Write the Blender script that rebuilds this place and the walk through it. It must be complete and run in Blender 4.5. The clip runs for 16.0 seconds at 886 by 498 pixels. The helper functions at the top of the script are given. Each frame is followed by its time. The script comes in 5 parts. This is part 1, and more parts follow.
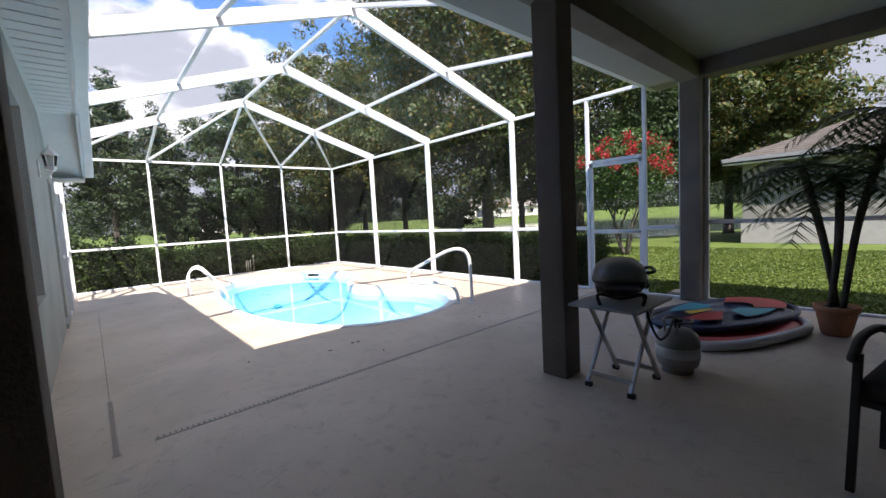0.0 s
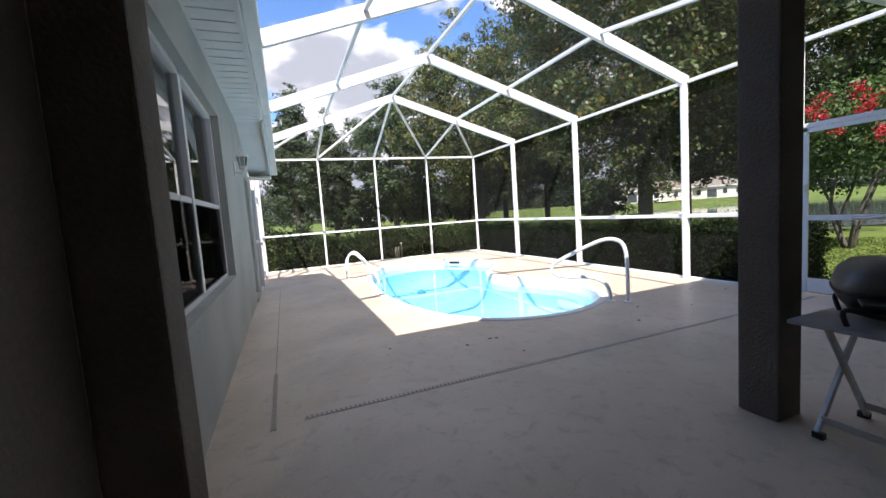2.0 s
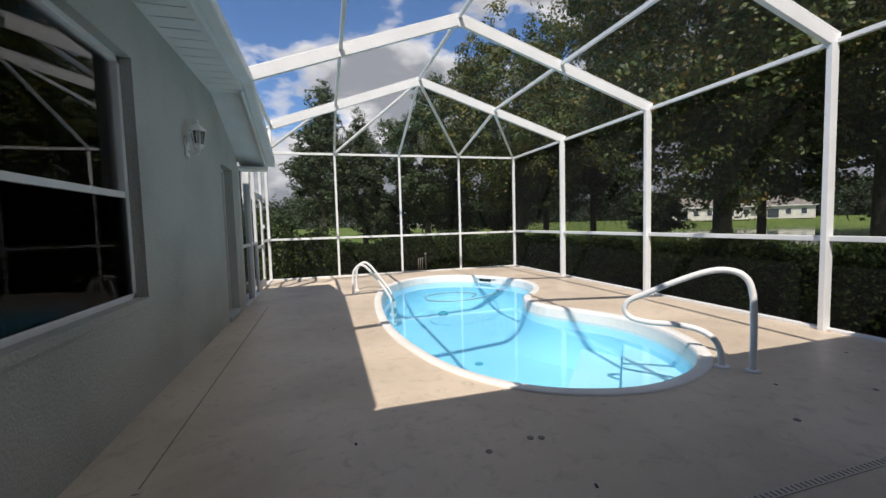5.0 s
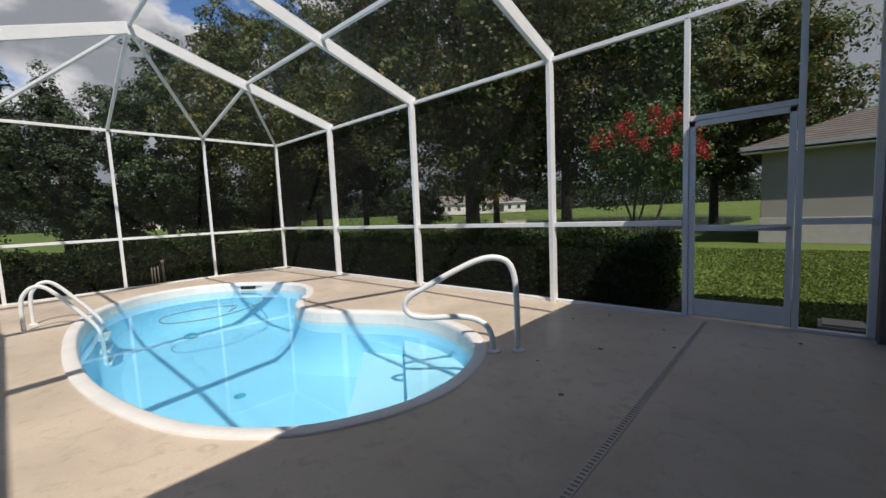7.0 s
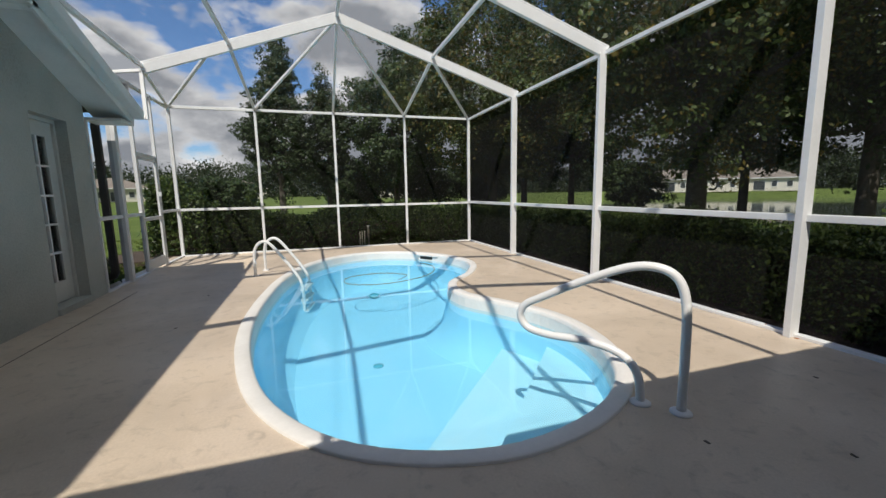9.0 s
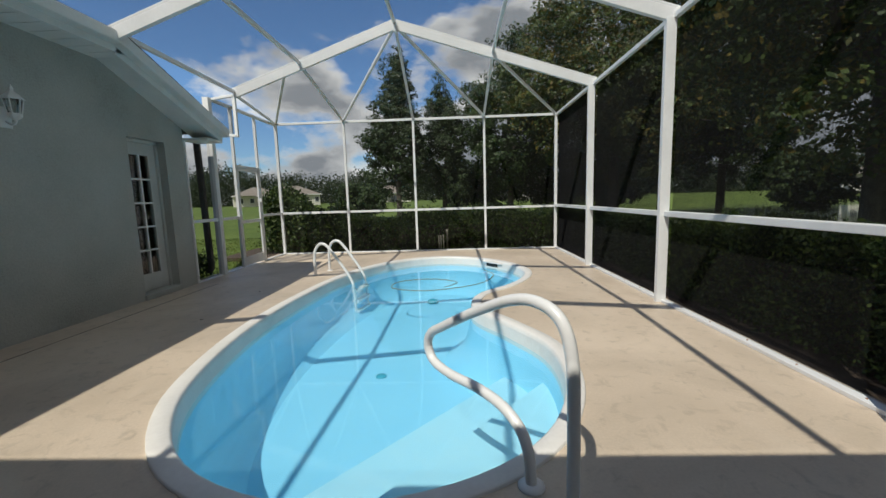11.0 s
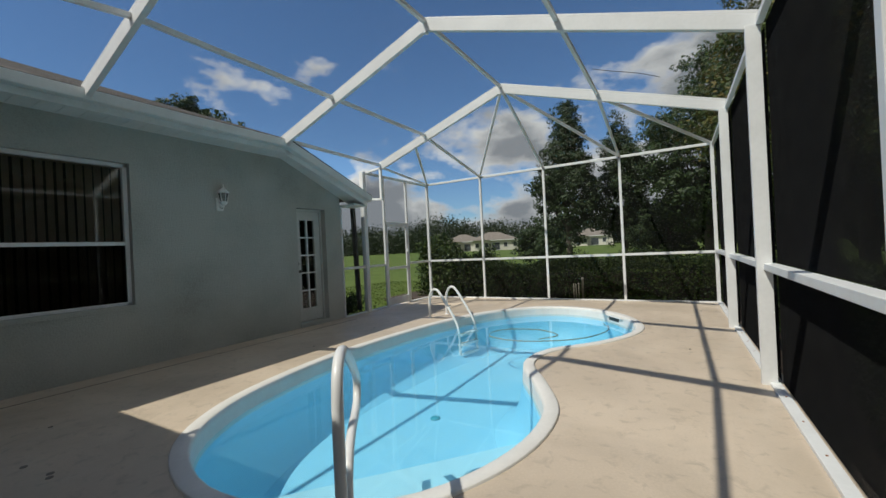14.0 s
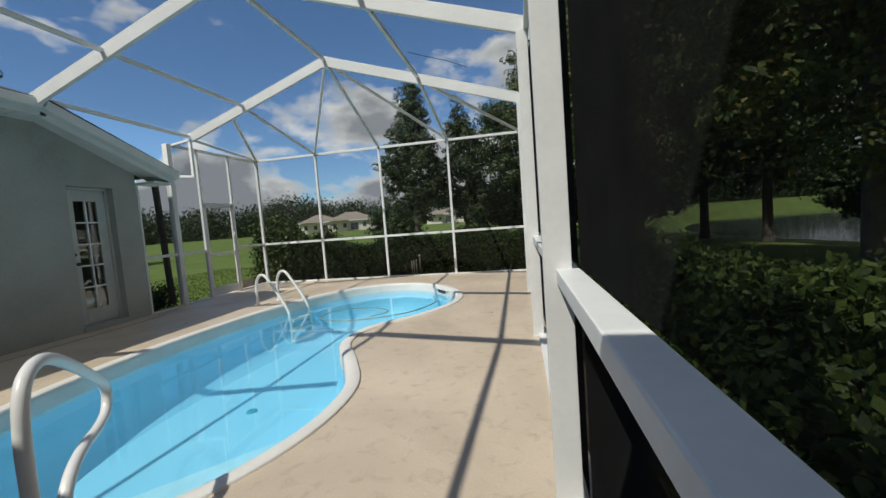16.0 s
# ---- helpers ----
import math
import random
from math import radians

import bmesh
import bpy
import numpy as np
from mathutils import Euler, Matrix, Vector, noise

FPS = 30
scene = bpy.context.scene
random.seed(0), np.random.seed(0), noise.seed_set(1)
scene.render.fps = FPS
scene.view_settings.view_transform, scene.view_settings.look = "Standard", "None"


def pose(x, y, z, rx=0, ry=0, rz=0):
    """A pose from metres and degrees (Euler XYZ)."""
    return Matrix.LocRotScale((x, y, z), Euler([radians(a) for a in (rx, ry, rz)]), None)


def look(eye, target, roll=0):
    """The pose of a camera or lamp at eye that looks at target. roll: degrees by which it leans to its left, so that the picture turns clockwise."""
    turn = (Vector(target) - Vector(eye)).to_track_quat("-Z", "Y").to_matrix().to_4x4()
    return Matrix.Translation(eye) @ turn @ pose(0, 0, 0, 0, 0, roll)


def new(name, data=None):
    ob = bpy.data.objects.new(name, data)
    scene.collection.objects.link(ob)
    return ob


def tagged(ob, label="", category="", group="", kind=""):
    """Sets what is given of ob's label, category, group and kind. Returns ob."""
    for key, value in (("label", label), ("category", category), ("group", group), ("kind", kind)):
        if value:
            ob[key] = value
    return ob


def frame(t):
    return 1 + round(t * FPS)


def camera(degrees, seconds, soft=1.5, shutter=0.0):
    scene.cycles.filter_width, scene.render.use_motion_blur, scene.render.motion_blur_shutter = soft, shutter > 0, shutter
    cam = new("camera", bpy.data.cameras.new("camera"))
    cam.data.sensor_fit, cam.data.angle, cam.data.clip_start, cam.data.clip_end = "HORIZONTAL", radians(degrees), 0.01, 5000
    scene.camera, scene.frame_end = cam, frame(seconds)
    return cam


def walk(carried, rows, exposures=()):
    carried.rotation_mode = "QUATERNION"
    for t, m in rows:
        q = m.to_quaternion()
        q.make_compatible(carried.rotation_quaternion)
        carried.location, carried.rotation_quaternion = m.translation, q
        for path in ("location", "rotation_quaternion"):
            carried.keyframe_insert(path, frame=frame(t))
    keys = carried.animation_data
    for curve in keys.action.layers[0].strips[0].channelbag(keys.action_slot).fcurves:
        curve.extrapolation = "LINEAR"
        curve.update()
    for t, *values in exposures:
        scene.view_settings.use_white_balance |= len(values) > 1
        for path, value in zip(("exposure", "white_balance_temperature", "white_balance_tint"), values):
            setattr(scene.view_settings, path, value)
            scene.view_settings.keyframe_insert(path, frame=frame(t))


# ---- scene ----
cam = camera(95.9, 16.0)
PATH = [
    (0, (0.268, 0.259, 1.301), (1.585, 1.755, 1.139), -3.1),
    (0.5, (0.263, 0.3, 1.339), (1.275, 2.014, 1.149), -5.2),
    (1, (0.311, 0.345, 1.324), (1.075, 2.184, 1.134), -4.3),
    (1.5, (0.368, 0.413, 1.291), (1.124, 2.251, 1.073), -4.6),
    (2, (0.459, 0.58, 1.296), (1.184, 2.435, 1.116), -4.0),
    (2.5, (0.613, 0.825, 1.302), (1.352, 2.678, 1.163), -2.6),
    (3, (0.734, 1.058, 1.266), (1.387, 2.941, 1.104), -2.5),
    (3.5, (0.866, 1.342, 1.265), (1.499, 3.235, 1.141), -2.7),
    (3.7, (0.902, 1.453, 1.28), (1.471, 3.366, 1.148), -2.5),
    (5.8, (1.391, 2.423, 1.242), (1.989, 4.328, 1.118), -0.4),
    (6, (1.434, 2.5, 1.253), (2.195, 4.346, 1.145), -1.3),
    (6.5, (1.491, 2.596, 1.193), (2.688, 4.196, 1.106), -2.6),
    (7, (1.579, 2.609, 1.209), (3.05, 3.951, 1.025), -2.6),
    (7.5, (1.777, 2.588, 1.241), (3.15, 4.028, 1.03), -2.4),
    (8, (1.983, 2.653, 1.245), (3.223, 4.203, 1.004), -3.5),
    (8.5, (2.278, 2.777, 1.238), (3.276, 4.493, 0.997), -4.3),
    (9, (2.565, 2.829, 1.237), (3.166, 4.716, 0.956), -1.0),
    (9.5, (2.885, 2.929, 1.204), (3.257, 4.885, 1.017), -2.8),
    (10, (3.276, 2.974, 1.216), (3.499, 4.951, 1.021), -4.4),
    (10.2, (3.442, 2.952, 1.228), (3.531, 4.931, 0.955), -2.4),
    (12.3, (4.843, 3.094, 1.223), (4.606, 5.068, 1.011), -4.8),
    (12.5, (4.978, 3.088, 1.214), (4.722, 5.06, 0.996), -7.0),
    (13, (5.299, 3.052, 1.227), (4.855, 4.984, 0.964), -5.6),
    (13.5, (5.535, 3.137, 1.214), (5.012, 5.054, 0.985), -4.3),
    (14, (5.657, 3.231, 1.257), (4.647, 4.957, 1.26), -2.8),
    (14.5, (5.882, 3.301, 1.234), (4.836, 5.002, 1.118), -0.6),
    (15, (5.919, 3.407, 1.245), (4.978, 5.172, 1.217), -0.5),
    (15.5, (5.972, 3.428, 1.231), (5.245, 5.287, 1.104), -4.3),
    (16, (6.136, 3.388, 1.231), (5.76, 5.347, 1.089), -4.3),
]

# ---- light ----
EXPO = [(0, 1.55, 6500, 16), (1.0, 1.6, 6500, 16), (2.0, 1.52, 6550, 15), (3.0, 1.2, 6650, 14), (3.7, 0.92, 6700, 12), (5.8, 0.4, 6750, 11), (8.0, 0.32, 6750, 10), (10.0, 0.18, 6750, 7), (12.3, 0.0, 6700, 4), (16.0, 0.05, 6700, 4)]
walk(cam, [(t, look(eye, target, roll)) for t, eye, target, roll in PATH], EXPO)
SUN = Vector((-0.34, -0.65, 1.0)).normalized()      # towards the sun
sun = new("sun", bpy.data.lights.new("sun", "SUN"))
sun.data.energy, sun.data.angle, sun.data.color = 4.5, radians(0.53), (1.0, 0.95, 0.87)
sun.matrix_world = look((0, 0, 60), Vector((0, 0, 60)) - SUN)
world = bpy.data.worlds.new("sky")
scene.world = world
world.use_nodes = True
WN, WL = world.node_tree.nodes, world.node_tree.links
WN.clear()
sky = WN.new("ShaderNodeTexSky")
sky.sky_type, sky.sun_disc = "NISHITA", False
sky.air_density, sky.dust_density, sky.ozone_density = 1.0, 0.2, 3.5
sky.sun_elevation, sky.sun_rotation = math.asin(SUN.z), math.atan2(SUN.x, SUN.y)


def sky_math(op, p, q, r=None):
    n = WN.new("ShaderNodeMath")
    n.operation = op
    for k, v in enumerate((p, q) if r is None else (p, q, r)):
        if isinstance(v, (int, float)):
            n.inputs[k].default_value = v
        else:
            WL.new(v, n.inputs[k])
    return n.outputs[0]


def sky_noise(scale, detail, rough, shift=(0, 0, 0)):
    mp, n = WN.new("ShaderNodeMapping"), WN.new("ShaderNodeTexNoise")
    mp.inputs["Location"].default_value, mp.inputs["Scale"].default_value = shift, (1.0, 1.0, 1.9)
    WL.new(wtc.outputs["Generated"], mp.inputs["Vector"])
    WL.new(mp.outputs[0], n.inputs["Vector"])
    n.inputs["Scale"].default_value, n.inputs["Detail"].default_value, n.inputs["Roughness"].default_value = scale, detail, rough
    return n.outputs["Fac"]


# cumulus: thicker towards the horizon, the south and the east
wtc, wsep = WN.new("ShaderNodeTexCoord"), WN.new("ShaderNodeSeparateXYZ")
WL.new(wtc.outputs["Generated"], wsep.inputs[0])
cover = sky_math("MULTIPLY_ADD", wsep.outputs["X"], 0.21, sky_noise(3.1, 9.0, 0.56, (0.35, 0.1, 0.0)))
# extra cloud in the unseen southern sky, added to brighten the shaded deck
cover = sky_math("MULTIPLY_ADD", wsep.outputs["Y"], -0.12, cover)
cover = sky_math("MULTIPLY_ADD", wsep.outputs["Z"], -0.22, cover)
cover = sky_math("MULTIPLY_ADD", sky_math("MAXIMUM", sky_math("SUBTRACT", 0.26, wsep.outputs["Z"]), 0.0), 0.62, cover)
cr = WN.new("ShaderNodeValToRGB")
cr.color_ramp.elements[0].position, cr.color_ramp.elements[1].position = 0.29, 0.36
WL.new(cover, cr.inputs["Fac"])
shr = WN.new("ShaderNodeValToRGB")
shr.color_ramp.elements[0].color, shr.color_ramp.elements[1].color = (6.9, 6.9, 7.0, 1), (2.1, 2.25, 2.55, 1)
shr.color_ramp.elements[0].position, shr.color_ramp.elements[1].position = 0.36, 0.52
WL.new(sky_math("MULTIPLY_ADD", sky_noise(6.0, 6.0, 0.5, (1.2, 0.4, 0.3)), 0.35, sky_math("MULTIPLY", cover, 0.75)), shr.inputs["Fac"])
deep = WN.new("ShaderNodeMixRGB")
deep.blend_type = "MULTIPLY"
deep.inputs["Fac"].default_value = 1.0
deep.inputs[2].default_value = (0.62, 0.76, 0.92, 1)
WL.new(sky.outputs[0], deep.inputs[1])
wmix = WN.new("ShaderNodeMixRGB")
WL.new(cr.outputs[0], wmix.inputs["Fac"])
WL.new(deep.outputs[0], wmix.inputs[1])
WL.new(shr.outputs[0], wmix.inputs[2])
wbg = WN.new("ShaderNodeBackground")
wbg.inputs["Strength"].default_value = 0.135
WL.new(wmix.outputs[0], wbg.inputs["Color"])
wout = WN.new("ShaderNodeOutputWorld")
WL.new(wbg.outputs[0], wout.inputs["Surface"])


# ---- materials ----
def mat(name, a, b=None, rough=0.6, metal=0.0, scale=6.0, fine=60.0, bump=0.0, spec=0.5, rnd=0.0, island=0.0, detail=6.0, c=None, span=(0.52, 0.92), depth=0.01):
    """Two colours mixed by coarse and fine noise, with fine relief."""
    m = bpy.data.materials.new(name)
    m.use_nodes = True
    N, L = m.node_tree.nodes, m.node_tree.links
    p = N["Principled BSDF"]
    b = b or tuple(min(1, v * 0.85) for v in a)
    tc = N.new("ShaderNodeTexCoord")
    n1, n2 = N.new("ShaderNodeTexNoise"), N.new("ShaderNodeTexNoise")
    n1.inputs["Scale"].default_value, n1.inputs["Detail"].default_value = scale, detail
    n2.inputs["Scale"].default_value, n2.inputs["Detail"].default_value = fine, 3.0
    for n in (n1, n2):
        L.new(tc.outputs["Object"], n.inputs["Vector"])
    add = N.new("ShaderNodeMath")
    add.operation = "MULTIPLY_ADD"
    add.inputs[1].default_value = 0.45
    L.new(n2.outputs["Fac"], add.inputs[0])
    L.new(n1.outputs["Fac"], add.inputs[2])
    fac = add.outputs[0]
    if rnd or island:
        src = N.new("ShaderNodeObjectInfo").outputs["Random"] if rnd else N.new("ShaderNodeNewGeometry").outputs["Random Per Island"]
        r = N.new("ShaderNodeMath")
        r.operation = "MULTIPLY_ADD"
        r.inputs[1].default_value = rnd or island
        L.new(src, r.inputs[0])
        L.new(fac, r.inputs[2])
        sub = N.new("ShaderNodeMath")
        sub.operation = "SUBTRACT"
        sub.inputs[1].default_value = (rnd or island) / 2
        L.new(r.outputs[0], sub.inputs[0])
        fac = sub.outputs[0]
    ramp = N.new("ShaderNodeValToRGB")
    ramp.color_ramp.elements[0].position, ramp.color_ramp.elements[1].position = span
    ramp.color_ramp.elements[0].color, ramp.color_ramp.elements[1].color = (*a, 1), (*b, 1)
    if c:
        e = ramp.color_ramp.elements.new(span[0] - 0.1)
        e.color = (*c, 1)
    L.new(fac, ramp.inputs["Fac"])
    L.new(ramp.outputs[0], p.inputs["Base Color"])
    p.inputs["Roughness"].default_value, p.inputs["Metallic"].default_value = rough, metal
    p.inputs["Specular IOR Level"].default_value = spec
    if bump:
        bp = N.new("ShaderNodeBump")
        bp.inputs["Strength"].default_value, bp.inputs["Distance"].default_value = bump, depth
        L.new(n2.outputs["Fac"], bp.inputs["Height"])
        L.new(bp.outputs[0], p.inputs["Normal"])
    return m


def clear(name, tint, gloss_ior=1.45, rough=0.0, grey=0.0, grey_col=(0.3, 0.3, 0.3)):
    """A see-through sheet: tinted passage, a mirror by Fresnel, and a share of matt threads."""
    m = bpy.data.materials.new(name)
    m.use_nodes = True
    N, L = m.node_tree.nodes, m.node_tree.links
    N.remove(N["Principled BSDF"])
    out = N["Material Output"]
    t = N.new("ShaderNodeBsdfTransparent")
    t.inputs["Color"].default_value = (*tint, 1)
    last = t.outputs[0]
    if grey:
        d = N.new("ShaderNodeBsdfDiffuse")
        d.inputs["Color"].default_value = (*grey_col, 1)
        mx = N.new("ShaderNodeMixShader")
        mx.inputs[0].default_value = grey
        L.new(last, mx.inputs[1])
        L.new(d.outputs[0], mx.inputs[2])
        last = mx.outputs[0]
    if gloss_ior:
        f = N.new("ShaderNodeFresnel")
        f.inputs["IOR"].default_value = gloss_ior
        g = N.new("ShaderNodeBsdfGlossy")
        g.inputs["Roughness"].default_value = rough
        mx = N.new("ShaderNodeMixShader")
        L.new(f.outputs[0], mx.inputs[0])
        L.new(last, mx.inputs[1])
        L.new(g.outputs[0], mx.inputs[2])
        last = mx.outputs[0]
    L.new(last, out.inputs["Surface"])
    return m


def leaf_mat(name, dark, light, yellow=None):
    """Leaves: colour varies leaf by leaf and some light comes through."""
    m = mat(name, dark, light, rough=0.5, scale=0.7, fine=5.0, island=0.9, c=yellow, spec=0.35)
    N, L = m.node_tree.nodes, m.node_tree.links
    p = N["Principled BSDF"]
    t = N.new("ShaderNodeBsdfTranslucent")
    L.new(p.inputs["Base Color"].links[0].from_socket, t.inputs["Color"])
    mx = N.new("ShaderNodeMixShader")
    mx.inputs[0].default_value = 0.3
    L.new(p.outputs[0], mx.inputs[1])
    L.new(t.outputs[0], mx.inputs[2])
    L.new(mx.outputs[0], N["Material Output"].inputs["Surface"])
    return m


def concrete_mat():
    """Tan deck coating: soft cloudy tone, darker ingrained dirt, pale scuffs and uneven gloss."""
    m = mat("coated_concrete", (0.565, 0.465, 0.363), (0.645, 0.535, 0.422), rough=0.45, scale=0.9, fine=70, bump=0.10, detail=9, span=(0.62, 0.86))
    N, L = m.node_tree.nodes, m.node_tree.links
    p = N["Principled BSDF"]
    last = p.inputs["Base Color"].links[0].from_socket
    tc = N.new("ShaderNodeTexCoord")

    def blotch(scale, detail, lo, hi, stretch, turn):
        mp, n, r = N.new("ShaderNodeMapping"), N.new("ShaderNodeTexNoise"), N.new("ShaderNodeMapRange")
        mp.inputs["Scale"].default_value, mp.inputs["Rotation"].default_value = stretch, (0, 0, turn)
        n.inputs["Scale"].default_value, n.inputs["Detail"].default_value, n.inputs["Roughness"].default_value = scale, detail, 0.62
        n.inputs["Distortion"].default_value = 0.6
        r.inputs["From Min"].default_value, r.inputs["From Max"].default_value = lo, hi
        L.new(tc.outputs["Object"], mp.inputs["Vector"])
        L.new(mp.outputs[0], n.inputs["Vector"])
        L.new(n.outputs["Fac"], r.inputs["Value"])
        return r.outputs[0]

    for fac, share, col in ((blotch(0.75, 10, 0.46, 0.68, (1, 1, 1), 0.4), 0.40, (0.33, 0.275, 0.21, 1)), (blotch(2.6, 8, 0.55, 0.72, (1, 0.45, 1), 0.9), 0.30, (0.66, 0.57, 0.47, 1)), (blotch(9.0, 7, 0.54, 0.70, (1, 1, 1), 0), 0.48, (0.32, 0.265, 0.205, 1))):
        k, mx = N.new("ShaderNodeMath"), N.new("ShaderNodeMixRGB")
        k.operation = "MULTIPLY"
        k.inputs[1].default_value = share
        L.new(fac, k.inputs[0])
        L.new(k.outputs[0], mx.inputs["Fac"])
        L.new(last, mx.inputs[1])
        mx.inputs[2].default_value = col
        last = mx.outputs[0]
    L.new(last, p.inputs["Base Color"])
    g = N.new("ShaderNodeMapRange")
    g.inputs["To Min"].default_value, g.inputs["To Max"].default_value = 0.34, 0.58
    L.new(blotch(1.4, 8, 0.35, 0.65, (1, 1, 1), 1.2), g.inputs["Value"])
    L.new(g.outputs[0], p.inputs["Roughness"])
    return m


CONCRETE = concrete_mat()
STUCCO = mat("stucco", (0.375, 0.39, 0.365), (0.44, 0.452, 0.427), rough=0.9, scale=1.2, fine=62, bump=0.45, spec=0.2, span=(0.6, 0.85), depth=0.018, c=(0.33, 0.34, 0.315))
# browner, darker copy of the stucco: the patio roof's shade is in its colour
STUCCO_SHADE = mat("stucco_patio_shade", (0.155, 0.135, 0.118), (0.20, 0.175, 0.153), rough=0.9, scale=2, fine=62, bump=0.45, spec=0.2, depth=0.018, span=(0.6, 0.85))
WHITE = mat("white_aluminium", (0.80, 0.81, 0.82), (0.72, 0.73, 0.74), rough=0.4, scale=3, fine=30, bump=0.03)
TRIM = mat("white_trim", (0.74, 0.77, 0.77), (0.66, 0.69, 0.69), rough=0.55, scale=3, fine=30, bump=0.05)
DOORPAINT = mat("weathered_door_paint", (0.56, 0.57, 0.55), (0.48, 0.49, 0.47), rough=0.55, scale=3, fine=30)
DARKFRAME = mat("dark_door_frame", (0.06, 0.052, 0.045), (0.09, 0.08, 0.07), rough=0.45)
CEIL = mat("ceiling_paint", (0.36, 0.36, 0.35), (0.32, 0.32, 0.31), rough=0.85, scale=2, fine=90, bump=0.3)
SHINGLE = mat("shingle", (0.11, 0.094, 0.08), (0.17, 0.148, 0.128), rough=0.95, scale=3, fine=30, bump=0.8, rnd=0.6)
ROOFM = mat("dark_shingle", (0.05, 0.043, 0.037), (0.08, 0.068, 0.058), rough=0.95, scale=3, fine=30, bump=0.8)
POOL = mat("pool_shell", (0.33, 0.71, 0.92), (0.38, 0.75, 0.935), rough=0.5, scale=0.8, fine=12)
COPING = mat("pool_coping", (0.78, 0.76, 0.73), (0.70, 0.68, 0.65), rough=0.5, scale=3, fine=40, bump=0.1)
STEPW = mat("pool_step_white", (0.58, 0.84, 0.935), (0.52, 0.81, 0.93), rough=0.5, scale=2, fine=30)
PVC = mat("white_rail_paint", (0.82, 0.82, 0.82), (0.75, 0.75, 0.75), rough=0.3, scale=4, fine=40)
GLASS = clear("window_glass", (0.88, 0.9, 0.9), 1.55)
SCREEN = clear("screen_mesh", (0.74, 0.75, 0.77), 0, grey=0.05, grey_col=(0.12, 0.12, 0.12))
ROOFSCREEN = clear("roof_screen_mesh", (0.82, 0.82, 0.83), 0, grey=0.09, grey_col=(0.35, 0.35, 0.36))
THREAD = mat("screen_thread", (0.012, 0.012, 0.013), (0.02, 0.02, 0.02), rough=1.0, spec=0.0)
BLIND = mat("vertical_blind", (0.46, 0.37, 0.30), (0.38, 0.30, 0.24), rough=0.8, scale=5)
# near-black colour stands in for the dimness of the rooms behind the glass
ROOM_SHADE = mat("room_shade", (0.05, 0.048, 0.045), (0.07, 0.065, 0.06), rough=0.9)
GRASS = mat("lawn", (0.075, 0.115, 0.025), (0.13, 0.175, 0.042), rough=0.9, scale=0.35, fine=9, bump=0.6, spec=0.15, c=(0.11, 0.14, 0.045), detail=8)
BLADE = leaf_mat("grass_blade", (0.07, 0.11, 0.018), (0.165, 0.21, 0.042))
MULCH = mat("mulch", (0.05, 0.035, 0.025), (0.10, 0.07, 0.05), rough=1.0, scale=8, fine=50, bump=1.0)
OAKLEAF = leaf_mat("oak_leaf", (0.036, 0.062, 0.02), (0.085, 0.12, 0.032), (0.16, 0.125, 0.025))
DARKLEAF = leaf_mat("dark_leaf", (0.028, 0.052, 0.02), (0.06, 0.095, 0.03))
CYPLEAF = leaf_mat("cypress_leaf", (0.032, 0.055, 0.024), (0.065, 0.095, 0.04))
HEDGELEAF = leaf_mat("hedge_leaf", (0.024, 0.05, 0.013), (0.085, 0.125, 0.026))
MYRTLE = leaf_mat("myrtle_leaf", (0.04, 0.085, 0.022), (0.09, 0.15, 0.04))
FLOWER = leaf_mat("crape_flower", (0.45, 0.025, 0.035), (0.62, 0.05, 0.07))
WOODS = leaf_mat("woods_leaf", (0.024, 0.04, 0.018), (0.047, 0.066, 0.027))
BARK = mat("bark", (0.06, 0.05, 0.042), (0.11, 0.095, 0.08), rough=0.95, scale=5, fine=40, bump=1.0)
FARWALL = mat("far_house_wall", (0.74, 0.71, 0.64), (0.68, 0.65, 0.58), rough=0.9)
FARROOF = mat("far_roof", (0.19, 0.165, 0.14), (0.25, 0.22, 0.19), rough=0.95, scale=1.5, fine=12)
FARGLASS = mat("far_window_glass", (0.05, 0.06, 0.07), (0.08, 0.09, 0.1), rough=0.15)
NBWALL = mat("neighbour_stucco", (0.25, 0.24, 0.215), (0.30, 0.285, 0.255), rough=0.95, scale=0.8, fine=40, bump=0.4)
BLACK = mat("black_plastic", (0.018, 0.018, 0.02), (0.03, 0.03, 0.03), rough=0.45)
LIDGREY = mat("grill_lid_grey", (0.17, 0.165, 0.155), (0.22, 0.21, 0.2), rough=0.45, metal=0.3)
STEEL = mat("brushed_aluminium", (0.62, 0.62, 0.62), (0.5, 0.5, 0.5), rough=0.38, metal=0.8)
TABLETOP = mat("table_top_grey", (0.42, 0.41, 0.40), (0.35, 0.34, 0.33), rough=0.5)
TANKM = mat("tank_grey_paint", (0.33, 0.33, 0.325), (0.27, 0.27, 0.265), rough=0.4)
TERRA = mat("terracotta", (0.42, 0.20, 0.11), (0.34, 0.16, 0.09), rough=0.85, scale=5, fine=40, bump=0.3)
RED = mat("red_vinyl", (0.62, 0.035, 0.045), (0.5, 0.03, 0.04), rough=0.4)
VINYL = mat("white_vinyl", (0.72, 0.73, 0.76), (0.62, 0.63, 0.66), rough=0.35)
NAVY = mat("navy_vinyl", (0.02, 0.035, 0.08), (0.03, 0.05, 0.11), rough=0.4)
TEAL = mat("teal_vinyl", (0.03, 0.30, 0.42), (0.05, 0.42, 0.5), rough=0.4)
YELLOW = mat("yellow_vinyl", (0.75, 0.45, 0.05), (0.8, 0.55, 0.08), rough=0.4)
